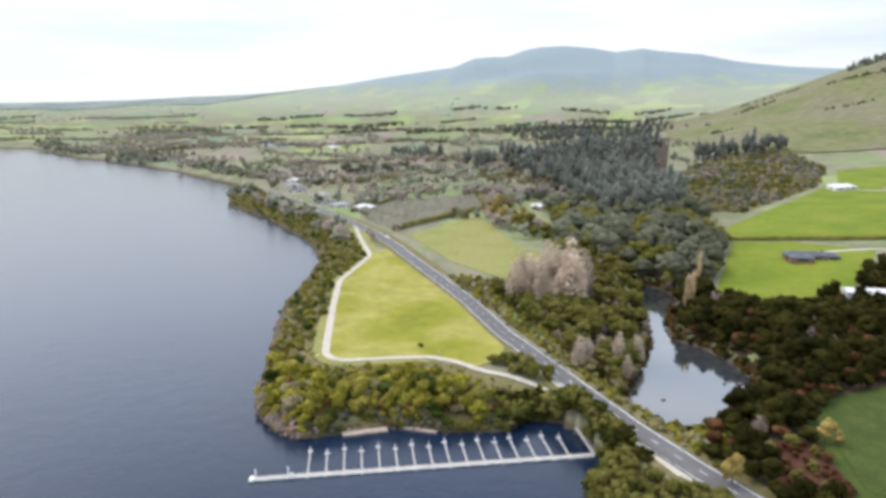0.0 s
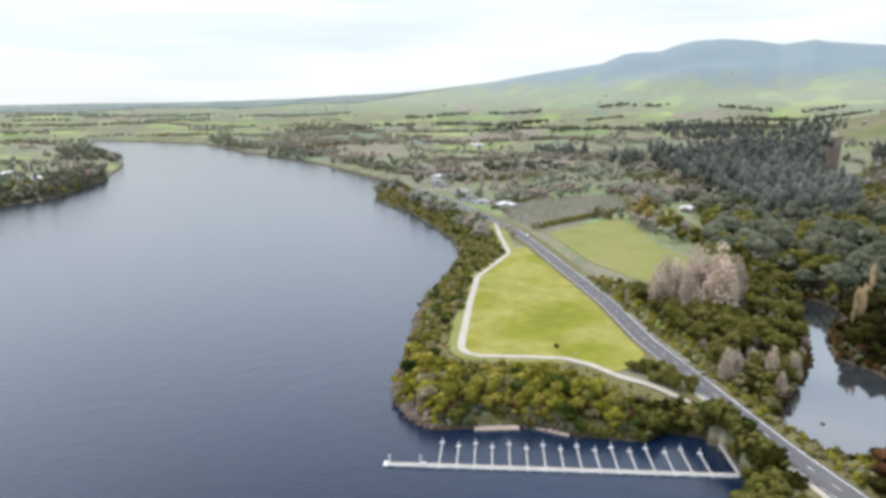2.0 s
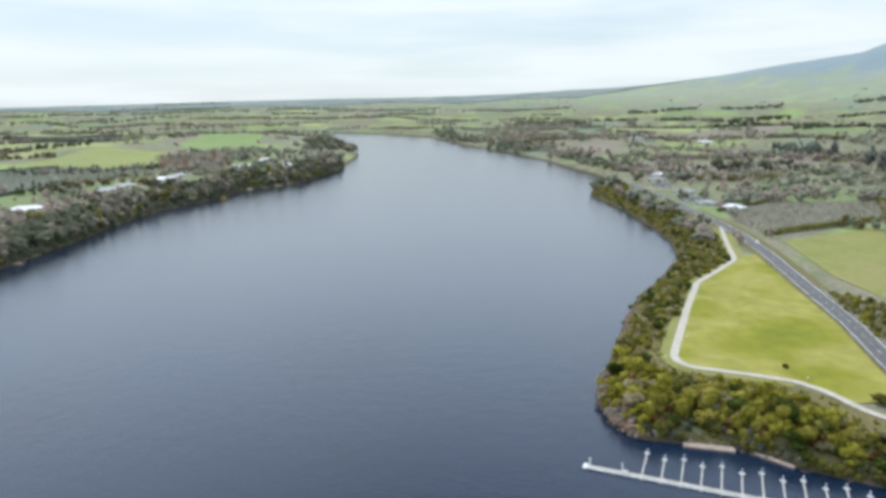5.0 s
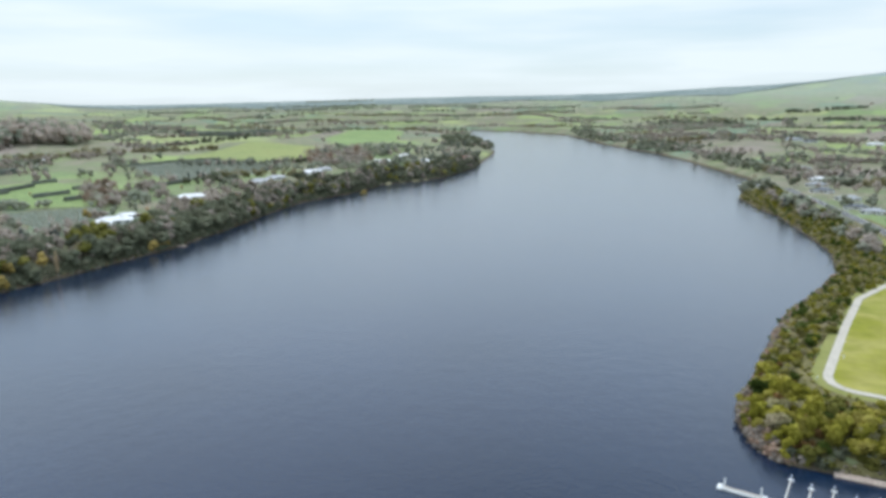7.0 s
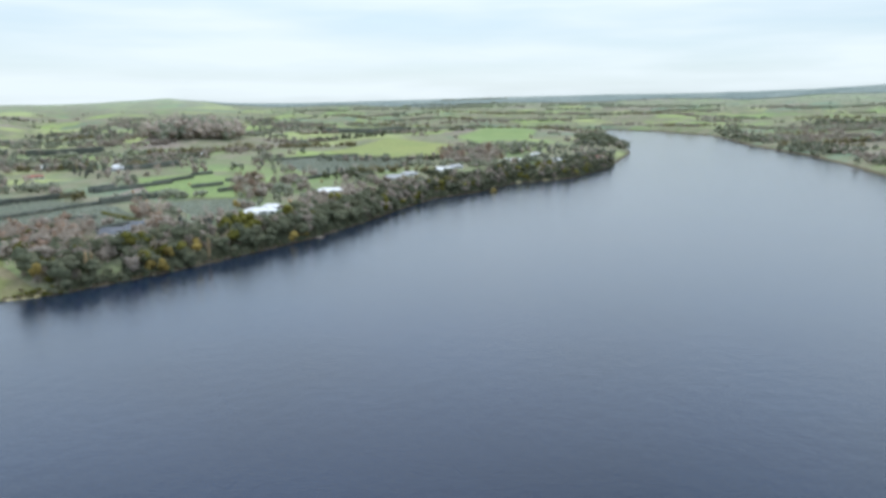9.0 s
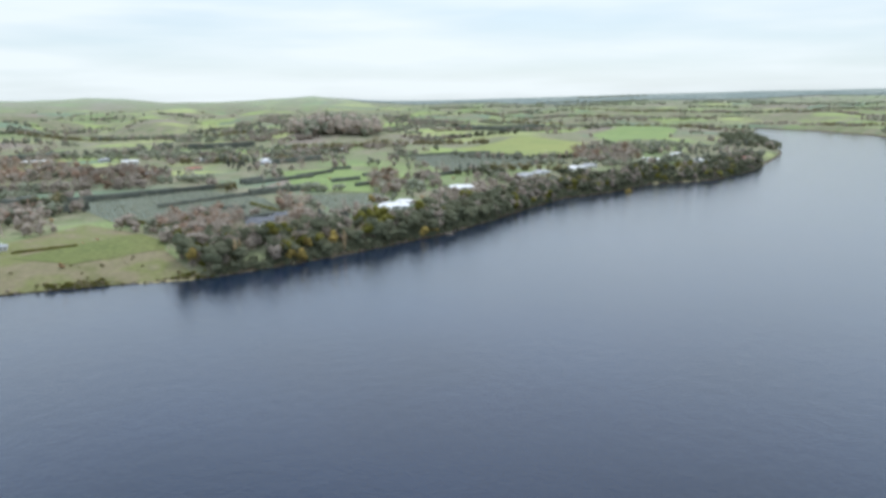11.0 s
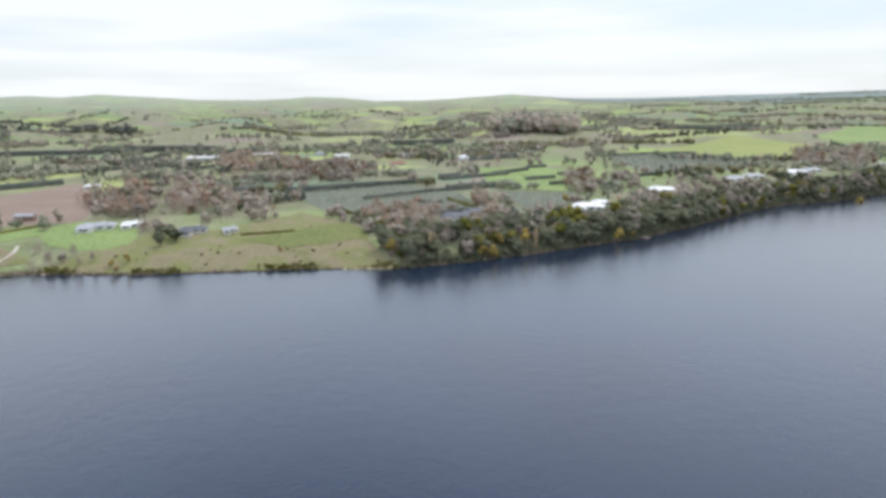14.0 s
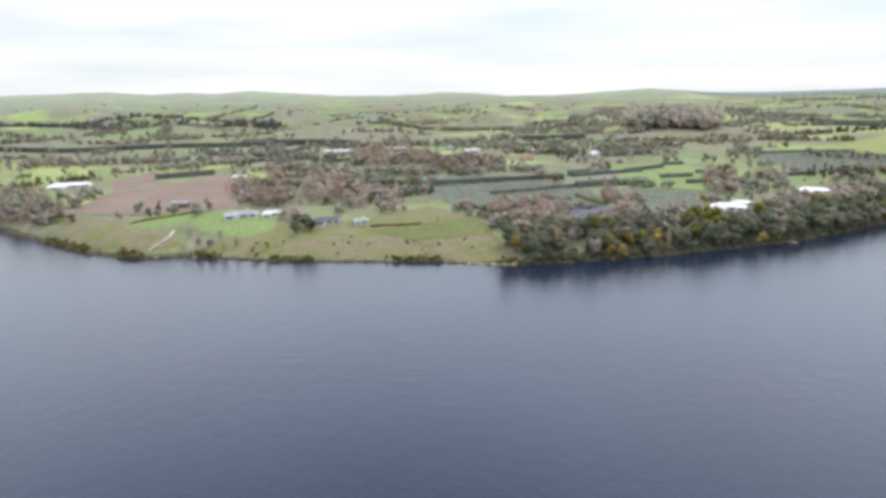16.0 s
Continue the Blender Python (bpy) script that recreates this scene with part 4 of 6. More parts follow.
def gangway():
    root = tagged(new("gangway"), "grey steel gangway from the jetty to the bank", "gangway")
    a, b = Vector((42.0, 177.0, 0.7)), Vector((39.0, 189.5, 2.4))
    root.matrix_basis = Matrix.Translation(a) @ (b - a).to_track_quat("X", "Z").to_matrix().to_4x4()
    ln = (b - a).length
    part("walkway", box(bmesh.new(), -0.5, -0.45, -0.1, ln, 0.45, 0.05, 0.02), DECK, root)
    for side in (-0.45, 0.45):
        bm = box(bmesh.new(), 0, side - 0.04, 0.95, ln, side + 0.04, 1.05)
        for i in range(6):
            box(bm, i * ln / 5.2, side - 0.04, 0.05, i * ln / 5.2 + 0.08, side + 0.04, 0.96)
        part("handrail", bm, STEEL, root)


gangway()


def deck(ax, ay, bx, by, wide, label):
    root = tagged(new("timber_landing"), label, "landing", group="landings below the bank")
    root.matrix_basis = pose(ax, ay, 0, 0, 0, math.degrees(math.atan2(by - ay, bx - ax)))
    ln = math.hypot(bx - ax, by - ay)
    n = int(ln / 0.45)
    board = None
    for i in range(n):
        if board is None:
            ob = part("plank", box(bmesh.new(), 0.02, 0, 0.55, ln / n - 0.03, wide, 0.63, 0.01), TIMBER, root)
            board = ob.data
        else:
            ob = new("plank", board)
            ob.parent = root
        ob.location.x = i * ln / n
    part("beam", box(bmesh.new(), 0, -0.08, 0.15, ln, 0.12, 0.54, 0.02), TIMBER, root)
    part("beam", box(bmesh.new(), 0, wide - 0.15, 0.15, ln, wide + 0.05, 0.54, 0.02), TIMBER, root)
    for i in range(5):
        part("post", cylinder(bmesh.new(), 0.3 + i * (ln - 0.6) / 4, 0.0, -2.5, 1.1, 0.14, 0.12), TIMBER, root)


deck(-32, 187.3, -18.5, 191.0, 2.6, "bleached timber landing at the foot of the bank")
deck(-14, 192.6, -3.6, 189.6, 1.1, "narrow bleached timber landing under shrubs")
# planks stand in for a pale sandy strip at this shore
deck(-409, 8, -405, 34, 3.0, "pale timber landing beside a sandy point")
deck(-436, -196, -424, -193, 2.5, "small pale landing on the far shore")
deck(-434, -170, -422, -168, 2.5, "small pale landing on the far shore")
deck(-452, 214, -443, 220, 3.0, "small pale landing below dark trees")


# ---- along the road ----
def guard_rail():
    p = resample(ROAD[3:10], 4.0)
    tan = np.gradient(p, axis=0)
    tan /= np.hypot(tan[:, 0], tan[:, 1])[:, None]
    q = p - np.stack([-tan[:, 1], tan[:, 0]], -1) * 5.0
    q = q[(q[:, 1] > 222) & (q[:, 1] < 366)]
    root = tagged(new("guard_rail"), "white steel guard rail beside the road", "guard rail")
    root.matrix_basis = pose(q[0][0], q[0][1], 7.4)
    loc = np.column_stack([q - q[0], np.zeros(len(q))])
    n = len(loc)
    v = np.vstack([loc + [0, 0, 0.45], loc + [0, 0, 0.85], loc + [0.12, 0.05, 0.65]])
    f = [(i, i + 1, n + i + 1, n + i) for i in range(n - 1)] + [(2 * n + i, n + i, n + i + 1, 2 * n + i + 1) for i in range(n - 1)] + [(i, 2 * n + i, 2 * n + i + 1, i + 1) for i in range(n - 1)]
    rail = new("rail", mesh_np("rail", v, np.array(f), WHITE))
    rail.parent = root
    post = None
    for c in loc[::1]:
        if post is None:
            ob = part("post", box(bmesh.new(), -0.09, -0.09, -0.4, 0.09, 0.09, 0.8, 0.02), STEEL, root)
            post = ob.data
        else:
            ob = new("post", post)
            ob.parent = root
        ob.location = c


guard_rail()


def car(x, y, z, turn, paint, label):
    root = tagged(new("car"), label, "car")
    root.matrix_basis = pose(x, y, z, 0, 0, turn)
    bm = bmesh.new()
    prof = [(-2.2, 0.35), (-2.2, 0.85), (-1.9, 1.0), (-1.3, 1.5), (0.5, 1.5), (1.1, 1.0), (2.1, 0.85), (2.2, 0.6), (2.2, 0.35)]
    for s in (-0.85, 0.85):
        [bm.verts.new((px, s * (0.86 if pz > 1.2 else 1), pz)) for px, pz in prof]
    bm.verts.ensure_lookup_table()
    k = len(prof)
    bm.faces.new([bm.verts[i] for i in range(k)][::-1]); bm.faces.new([bm.verts[k + i] for i in range(k)])
    for i in range(k):
        j = (i + 1) % k
        bm.faces.new((bm.verts[i], bm.verts[j], bm.verts[k + j], bm.verts[k + i]))
    part("body", bm, paint, root)
    part("windows", box(bmesh.new(), -1.35, -0.87, 1.02, 0.75, 0.87, 1.38, 0.1), GLASS, root)
    for wx in (-1.4, 1.4):
        for s in (-0.8, 0.8):
            bm = bmesh.new()
            bmesh.ops.create_cone(bm, cap_ends=True, segments=14, radius1=0.33, radius2=0.33, depth=0.22, matrix=Matrix.Translation((wx, s, 0.33)) @ Matrix.Rotation(radians(90), 4, "X"))
            part("wheel", bm, DARK, root)


car(-46.5, 467, 7.66, 112, WHITE, "white car parked on the edge of the tarmac road")


def raft(x, y, s):
    root = tagged(new("raft"), "small dark floating raft on the pond", "raft", group="rafts on the pond")
    root.matrix_basis = pose(x, y, 0, 0, 0, 20 * s)
    part("float", box(bmesh.new(), -0.9 * s, -0.6 * s, -0.1, 0.9 * s, 0.6 * s, 0.25, 0.1), DARK, root)
    part("platform", box(bmesh.new(), -0.75 * s, -0.5 * s, 0.26, 0.75 * s, 0.5 * s, 0.42, 0.04), BARK, root)


raft(104.5, 229, 1.6)
raft(99, 229, 0.8)
raft(73, 215, 0.8)


# ---- hedges ----
def hedge(ax, ay, bx, by, tall, wide, mat, label):
    n = max(6, int(math.hypot(bx - ax, by - ay) / 2.2))
    t = np.linspace(0, 1, n)
    x, y = ax + (bx - ax) * t, ay + (by - ay) * t
    z = height(x, y)
    d = np.array([-(by - ay), bx - ax]) / math.hypot(bx - ax, by - ay)
    rows = []
    for off, up in ((-0.5, -0.05), (-0.55, 0.45), (-0.4, 0.9), (0, 1.0), (0.4, 0.9), (0.55, 0.45), (0.5, -0.05)):
        jit = rng.normal(0, 0.22, (n, 3))
        rows.append(np.column_stack([x + d[0] * off * wide, y + d[1] * off * wide, z + up * tall]) + jit * [1, 1, 1 if up > 0 else 0])
    v = np.stack(rows, 1).reshape(-1, 3)
    q = grid_faces(n, 7)
    f = np.vstack([q[:, [0, 1, 2]], q[:, [0, 2, 3]]])
    ends = np.array([[0, 2, 1], [0, 3, 2], [0, 4, 3], [0, 5, 4], [0, 6, 5]])
    f = np.vstack([f, ends, ends[:, ::-1] + (n - 1) * 7])
    k = n * 5
    s = rng.uniform(0, 1, k)
    side = rng.uniform(-0.55, 0.55, k)
    c = np.column_stack([ax + (bx - ax) * s + d[0] * side * wide, ay + (by - ay) * s + d[1] * side * wide, np.interp(s, t, z) + tall * rng.uniform(0.25, 1.05, k)])
    v, f = merge([(v, f), cards(c, 0.7)])
    return tagged(new("hedge", mesh_np("hedge", v, f, mat)), label, "hedge", group="shelter hedges")


clip_l = "tall clipped dark green shelter hedge"
for ax, ay, bx, by, tall in ((-660, -42, -687, 48, 6), (-690, 48, -706, 107, 5), (-727, 117, -738, 141, 6), (-638, 110, -659, 181, 6), (-653, 217, -669, 263, 4), (-682, 294, -707, 364, 4), (-752, 182, -784, 232, 4),
                             (-926, 193, -941, 264, 7), (-696, 205, -704, 239, 4), (-729, 251, -735, 292, 4), (-804, 238, -810, 263, 4), (-570, 53, -562, 93, 3.2), (-526, 58, -517, 85, 3.2), (-888, -393, -935, -293, 5),
                             (-913, -293, -997, -204, 5), (-755, -335, -791, -281, 6), (-882, -181, -920, -113, 5), (-936, -256, -950, -190, 5), (-803, -222, -805, -186, 5), (-497, 82, -509, 107, 5), (-1275, -346, -1161, -179, 10),
                             (-1093, -158, -1140, -56, 9), (-1263, 120, -1280, 236, 10), (-1447, 730, -1483, 995, 9), (-1597, 813, -1652, 1117, 9), (-890, 375, -925, 525, 3), (-830, 575, -715, 455, 3), (-1157, -778, -1207, -287, 8),
                             (-720, 120, -750, 200, 4), (-600, 30, -640, 110, 3.5)):
    hedge(ax, ay, bx, by, tall, 2.2 + tall * 0.35, LEAF_PINE, clip_l)
for ax, ay, bx, by, tall in ((-486, -236, -524, -206, 1.5), (-470, -60, -474, -25, 1.5), (-582, 101, -507, 118, 2.5), (-536, 0, -515, 55, 2.5), (-680, 282, -605, 226, 3)):
    hedge(ax, ay, bx, by, tall, 2.0, LEAF_OLIVE, "low olive garden hedge")
# a tall clipped block beside the orchards
for off in (0, 6):
    hedge(-642 - off, -84, -660 - off, -62, 9.5, 6, LEAF_PINE, clip_l)
for a in ((-44, 497, 22, 598, 4, 4), (-90, 590, -60, 664, 3, 3), (30, 600, 24, 706, 4, 4), (184, 447, 275, 416, 2.5, 3)):
    hedge(*a, LEAF_OLIVE, "uneven olive hedge along a paddock")

# ---- rows of orchard vines ----
vine = crown(2, 3.4, 1.8, 0.4, 8, 0.5, ICO1)
for k in (9, 10, 11, 2):
    f = FIELDS[k]
    ctr = f.mean(0)
    lo, hi = f.min(0), f.max(0)
    u = np.array([-0.48, 0.88]) if k != 2 else np.array([0.55, 0.83])
    w = np.array([-u[1], u[0]])
    s, r = np.meshgrid(np.arange(-170, 170, 3.2), np.arange(-170, 170, 6.5 if k != 11 else 8.0))
    p = ctr + s.ravel()[:, None] * u + r.ravel()[:, None] * w
    p = p[inside(p[:, 0], p[:, 1], f)]
    stuff("vine_row", p, [vine], 0.8, 1.1, LEAF_GREY, "grey-green trained orchard vines in rows", "orchard", 0.0)

# ---- trees and shrubs ----
dull = [tree("leafy_tree", crown(9, 9, 9, 1.5, 240, 0.55), trunk(6, 0.3, 4, 2.4), LEAF_SHADE, BARK, "dull green tree on the far lake bank") for _ in range(3)]
broad = [tree("evergreen_tree", crown(9, 9, 8, 2.2, 240, 0.55), trunk(6, 0.3, 4, 2.4), LEAF_DARK, BARK, "dark evergreen tree with a dense rounded crown") for _ in range(3)]
deep = [tree("evergreen_tree", crown(9, 8, 7.5, 1.2, 240, 0.5), trunk(5, 0.26, 4, 2.0), LEAF_DEEP, BARK, "deep olive evergreen tree with an uneven crown") for _ in range(3)]
olive = [tree("tree", crown(8, 7, 6.5, 1.2, 220, 0.5), trunk(4.5, 0.22, 4, 1.8), LEAF_OLIVE, BARK, "olive-green tree with a bushy crown") for _ in range(3)]
bare = [tree("bare_tree", bare_crown(8, 9, 2.5, 60, 260, 0.5), trunk(6.5, 0.25, 5, 2.2), TWIGS, BARK, "leafless tree with pinkish-grey twigs") for _ in range(2)]
pale = [tree("bare_tree", bare_crown(6.8, 13, 1.5, 100, 520, 0.45), trunk(9, 0.3, 6, 2.6), TWIGS_PALE, BARK_PALE, "tall pale leafless tree beside the road") for _ in range(2)]
gold = [tree("autumn_tree", crown(9, 9, 11, 2.0, 260, 0.55), trunk(8, 0.3, 4, 2.4), LEAF_GOLD, BARK, "golden autumn tree with a full crown") for _ in range(2)]
rust = [tree("autumn_tree", crown(7, 5, 4.5, 0.6, 160, 0.4), trunk(3, 0.15, 3, 1.3), LEAF_RUST, BARK, "rust-red autumn tree with a low crown") for _ in range(2)]
tawny = [tree("scrub_tree", crown(9, 8, 7, 0.4, 300, 0.5, ICO1, 0.36), trunk(4, 0.2, 4, 1.8), BANK, BARK, "tawny leafless scrub tree on the pond's bank") for _ in range(2)]
amber = [tree("autumn_tree", crown(8, 8, 8, 0.8, 200, 0.5), trunk(5, 0.22, 4, 1.8), LEAF_AMBER, BARK, "amber-brown autumn tree with a round crown") for _ in range(2)]
poplar = tree("poplar", crown(14, 4.2, 22, 1.0, 260, 0.45, ICO1, 0.3, 0.55), trunk(19, 0.3, 5, 0.9), POPLAR, BARK_PALE, "slender bare poplar on the pond's bank")
pine = [tree("pine", crown(11, 11, 20, 2.5, 300, 0.8, ICO1, 0.25, 0.45), trunk(24, 0.4, 0, 0), LEAF_PINE, BARK, "tall dark pine in a dense wood") for _ in range(3)]
shrub = [tagged(new("shrub", mesh_np("shrub", *crown(6, 3.6, 3.2, -0.3, 300, 0.34, ICO2, 0.34), m, True)), lab, "shrub") for m, lab in
         ((LEAF_LIME, "yellow-green shrub on the lake bank"), (LEAF_OLIVE, "olive shrub on the lake bank"), (LEAF_BROWN, "russet-brown shrub on the lake bank"), (LEAF_MOSS, "mossy green shrub on the lake bank"),
          (LEAF_LIME, "yellow-green shrub on the lake bank"), (BANK, "tan twiggy shrub on the lake bank"))]

mid_round = [merge([crown(8, 9, 9.2, 0.8, 160, 0.6, ICO1), stick((0, 0, -0.5), (0, 0, 4), 0.3, 0.15)]) for _ in range(4)]
mid_bare = [merge([bare_crown(8, 9, 2.0, 24, 130, 0.55), stick((0, 0, -0.5), (0, 0, 6), 0.25, 0.1)]) for _ in range(2)] + [merge([crown(7, 8.5, 8.5, 1.2, 130, 0.6, ICO1), stick((0, 0, -0.5), (0, 0, 5), 0.25, 0.1)]) for _ in range(2)]
mid_pine = [merge([crown(8, 11, 20, 2.0, 120, 0.9, ICO1, 0.25, 0.45), stick((0, 0, -0.5), (0, 0, 6), 0.4, 0.3)]) for _ in range(3)]
DARKS = dict(spare=mid_round, mat=LEAF_DARK, label="dark evergreen trees in a dense wood", limit=220)
DEEPS = dict(spare=mid_round, mat=LEAF_DEEP, label="deep olive trees in a dense wood", limit=120)
DULLS = dict(spare=mid_round, mat=LEAF_SHADE, label="dull green trees in a dense wood")
OLIVES = dict(spare=mid_round, mat=LEAF_OLIVE, label="olive-green trees in a mixed wood")
BARES = dict(spare=mid_bare, mat=TWIGS, label="leafless pinkish-grey trees in a mixed wood")
PINED = dict(spare=mid_pine, mat=LEAF_PINE, label="tall dark pines in a dense wood")
rust_shrub = [tagged(new("shrub", mesh_np("shrub", *crown(5, 3.6, 3.0, -0.3, 150, 0.33), m, True)), "rusty brown shrub on the lake bank", "shrub") for m in (LEAF_RUST, LEAF_OLIVE)]
SOUTH_BANK = [(-66, 216), (-60, 200), (-50, 189), (-44, 187), (-30, 191), (-18, 195), (0, 192), (19, 193), (24, 200), (36, 200), (42, 190), (50, 172), (44, 192), (34, 206), (22, 215), (3, 227), (-7, 232), (-38, 229), (-48, 240), (-56, 262), (-72, 250)]
bank_places = open_ground(fill(SOUTH_BANK, 3.0), 4.6)
bank_places = bank_places[~((bank_places[:, 1] < 195.5) & (bank_places[:, 0] > -34) & (bank_places[:, 0] < -2))]
bush = [crown(3, 3.4, 2.6, -0.3, 60, 0.42, ICO1, 0.34) for _ in range(5)]
path_near = edge_distance(bank_places[:, 0], bank_places[:, 1], PATH_LINE, False) < 10.5
low_places, bank_places = bank_places[path_near], bank_places[~path_near]
k = rng.uniform(0, 1, len(bank_places)) + bank_places[:, 0] * 0.006
browner = k > 0.9
LIMES = dict(spare=bush, mat=LEAF_LIME, label="yellow-green shrubs on the lake bank", limit=290)
mixed = [shrub[q] for q in (0, 1, 4, 2, 0, 3, 4, 1, 0, 5, 2)]
clear = bank_places[~browner][rng.permutation(int((~browner).sum()))]
hem = (edge_distance(clear[:, 0], clear[:, 1], PATH_LINE, False) < 17) | (land_distance(clear[:, 0], clear[:, 1]) < 4)
plant(mixed, clear[~hem], 0.8, 1.6, "shrubs on the lake bank", **LIMES)
plant(mixed, clear[hem], 0.55, 0.95, "shrubs on the lake bank", **LIMES)
plant(rust_shrub, bank_places[browner], 0.7, 1.15, "rusty shrubs on the lake bank")
stuff("shrub_belt", low_places[::2], bush, 0.35, 0.65, LEAF_LIME, "low yellow-green shrubs beside the footpath", "shrubs")
stuff("shrub_belt", low_places[1::2], bush, 0.3, 0.6, LEAF_OLIVE, "low olive shrubs beside the footpath", "shrubs")
plant([shrub[1]], [(-11, 246)], 0.5, 0.6, "shrubs on the lake bank")
WEST_STRIP = [(-72, 245), (-56, 255), (-58, 300), (-63, 349), (-58, 384), (-55, 410), (-70, 470), (-90, 520), (-120, 575), (-165, 650), (-215, 740), (-240, 705), (-200, 640), (-172, 608), (-133, 540), (-101, 479), (-86, 424), (-83, 367), (-84, 323), (-79, 288)]
for line in (SOUTH_BANK, WEST_STRIP, [(50, 172), (44, 185), (40, 197), (30, 212), (36, 214), (46, 192), (60, 164), (74, 140), (62, 112), (42, 142), (37, 156), (46, 168)]):
    drape("scrub_floor", line, SCRUB_FLOOR, 0.12, "scrubby ground on the lake bank", "scrub", 4.0)
strip = open_ground(fill(WEST_STRIP, 3.0), 0.4)
stuff("shrub_belt", strip[::8], bush, 0.8, 2.0, LEAF_OLIVE, "olive scrub along the lake shore", "shrubs")
stuff("shrub_belt", strip[4::8], bush, 0.8, 1.9, LEAF_MOSS, "mossy green scrub along the lake shore", "shrubs")
stuff("shrub_belt", strip[2::4], bush, 0.7, 1.5, LEAF_LIME, "yellow-green scrub along the lake shore", "shrubs")
stuff("shrub_belt", strip[1::2], bush, 0.7, 1.3, BANK, "brown and tan scrub along the lake shore", "shrubs")
# sedge and low scrub at the very edge of the water
e = resample(np.vstack([LAKE, LAKE[:1]]), 1.6)
e = np.vstack([e + rng.normal(0, 1.2, e.shape), e + rng.normal(0, 2.2, e.shape)])
e = e[(np.hypot(e[:, 0], e[:, 1]) < 950) & (e[:, 1] > -420)]
e = e[(land_distance(e[:, 0], e[:, 1]) > 0.1)]
tuft = [crown(2, 2.2, 1.5, -0.3, 26, 0.34, ICO1) for _ in range(3)]
stuff("shore_sedge", e[::2], tuft, 0.6, 1.3, BANK, "tan sedge and scrub at the water's edge", "sedge")
stuff("shore_sedge", e[1::2], tuft, 0.6, 1.2, TWIGS, "pinkish leafless scrub at the water's edge", "sedge")

shore = resample(LAKE[4:26], 1.2)
shore = np.vstack([shore + rng.normal(0, 2.2, shore.shape) for _ in range(4)])
sd = land_distance(shore[:, 0], shore[:, 1])
shore = shore[(sd > 0.3) & (sd < 4.5) & (shore[:, 1] < 330)]
shore = shore[~((shore[:, 1] < 193.5) & (shore[:, 0] > -34) & (shore[:, 0] < -2))]
k = rng.uniform(0, 1, len(shore))
stuff("shore_scrub", shore[(k < 0.6) & (shore[:, 0] > -42)], bush, 0.8, 1.5, LEAF_OLIVE, "olive scrub overhanging the water", "scrub")
stuff("shore_scrub", shore[(k >= 0.6) & (shore[:, 0] > -45)], bush, 0.8, 1.6, LEAF_SHADE, "dull green scrub overhanging the water", "scrub")

cove_edge = resample([(18, 193), (24, 199.6), (35, 199.6), (41.5, 191.5), (44, 181), (46.5, 171.5), (41.5, 164.5), (36.8, 155.5)], 0.8)
cove_edge = np.vstack([cove_edge + rng.normal(0, 1.3, cove_edge.shape) + [1.0, 0.8] for _ in range(4)])
cove_edge = cove_edge[land_distance(cove_edge[:, 0], cove_edge[:, 1]) > 0.4]
stuff("shore_scrub", cove_edge[::2], bush, 1.1, 2.0, LEAF_DEEP, "deep olive scrub overhanging the cove", "scrub")
stuff("shore_scrub", cove_edge[1::2], bush, 1.0, 1.9, LEAF_MOSS, "mossy scrub overhanging the cove", "scrub")

cove_floor = fill([(16, 206), (20, 194), (25, 200), (35, 200), (42, 193), (44, 181), (47, 172), (42, 163), (56, 160), (53, 174), (46, 190), (38, 204), (29, 209)], 1.35)
cove_floor = cove_floor[(land_distance(cove_floor[:, 0], cove_floor[:, 1]) > 0.3) & (edge_distance(cove_floor[:, 0], cove_floor[:, 1], PATH_LINE, False) > 1.8)]
stuff("shore_scrub", cove_floor[::2], bush, 0.8, 1.4, LEAF_DEEP, "deep olive scrub above the cove", "scrub")
stuff("shore_scrub", cove_floor[1::2], bush, 0.8, 1.4, LEAF_OLIVE, "olive scrub above the cove", "scrub")

pond_edge = resample(np.vstack([POND, POND[:1]]), 1.1)
pond_edge = np.vstack([pond_edge + rng.normal(0, s_, pond_edge.shape) for s_ in (1.2, 2.4, 3.2)])
pond_edge = pond_edge[land_distance(pond_edge[:, 0], pond_edge[:, 1]) > 0.3]
stuff("shore_scrub", pond_edge[::2], bush, 0.6, 1.3, LEAF_DEEP, "deep olive scrub round the pond", "scrub")
stuff("shore_scrub", pond_edge[1::2], bush, 0.6, 1.2, LEAF_BROWN, "russet-brown scrub round the pond", "scrub")

# dark stones along the foot of the bank
stone = [(ICO1[0] * (1 + 0.22 * rng.normal(size=(len(ICO1[0]), 1))) * [1.0, 0.7, 0.5], ICO1[1]) for _ in range(5)]
stones = resample(LAKE[13:30], 1.5)
stones = stones + rng.normal(0, 0.9, stones.shape)
stones = stones[rolling(stones[:, 0], stones[:, 1], 30) > -0.5]
stuff("shore_stones", stones, stone, 0.5, 1.5, STONE, "dark wet stones along the foot of the bank", "stones", 0.0)

# between the road, the cove and the pond
ROADSIDE = [(50, 172), (44, 185), (40, 197), (30, 212), (20, 222), (12, 226), (24, 236), (36, 212), (46, 190), (60, 160), (74, 140), (100, 90), (70, 80), (60, 112), (42, 142), (37, 156), (46, 168)]
cove = resample([(20, 195), (25, 200.5), (34, 200.8), (41, 193.5), (44, 184), (47, 172.5), (43, 163.5), (38.5, 155.5), (43, 146)], 1.7)
plant(olive, cove + rng.normal(0, 0.7, cove.shape), 0.6, 0.95, "trees along the road", **OLIVES)
west_tip = [p for p in resample(LAKE[14:26], 1.1)]
west_tip = np.vstack([np.array(west_tip) + rng.normal(0, 1.8, (len(west_tip), 2)) for _ in range(4)])
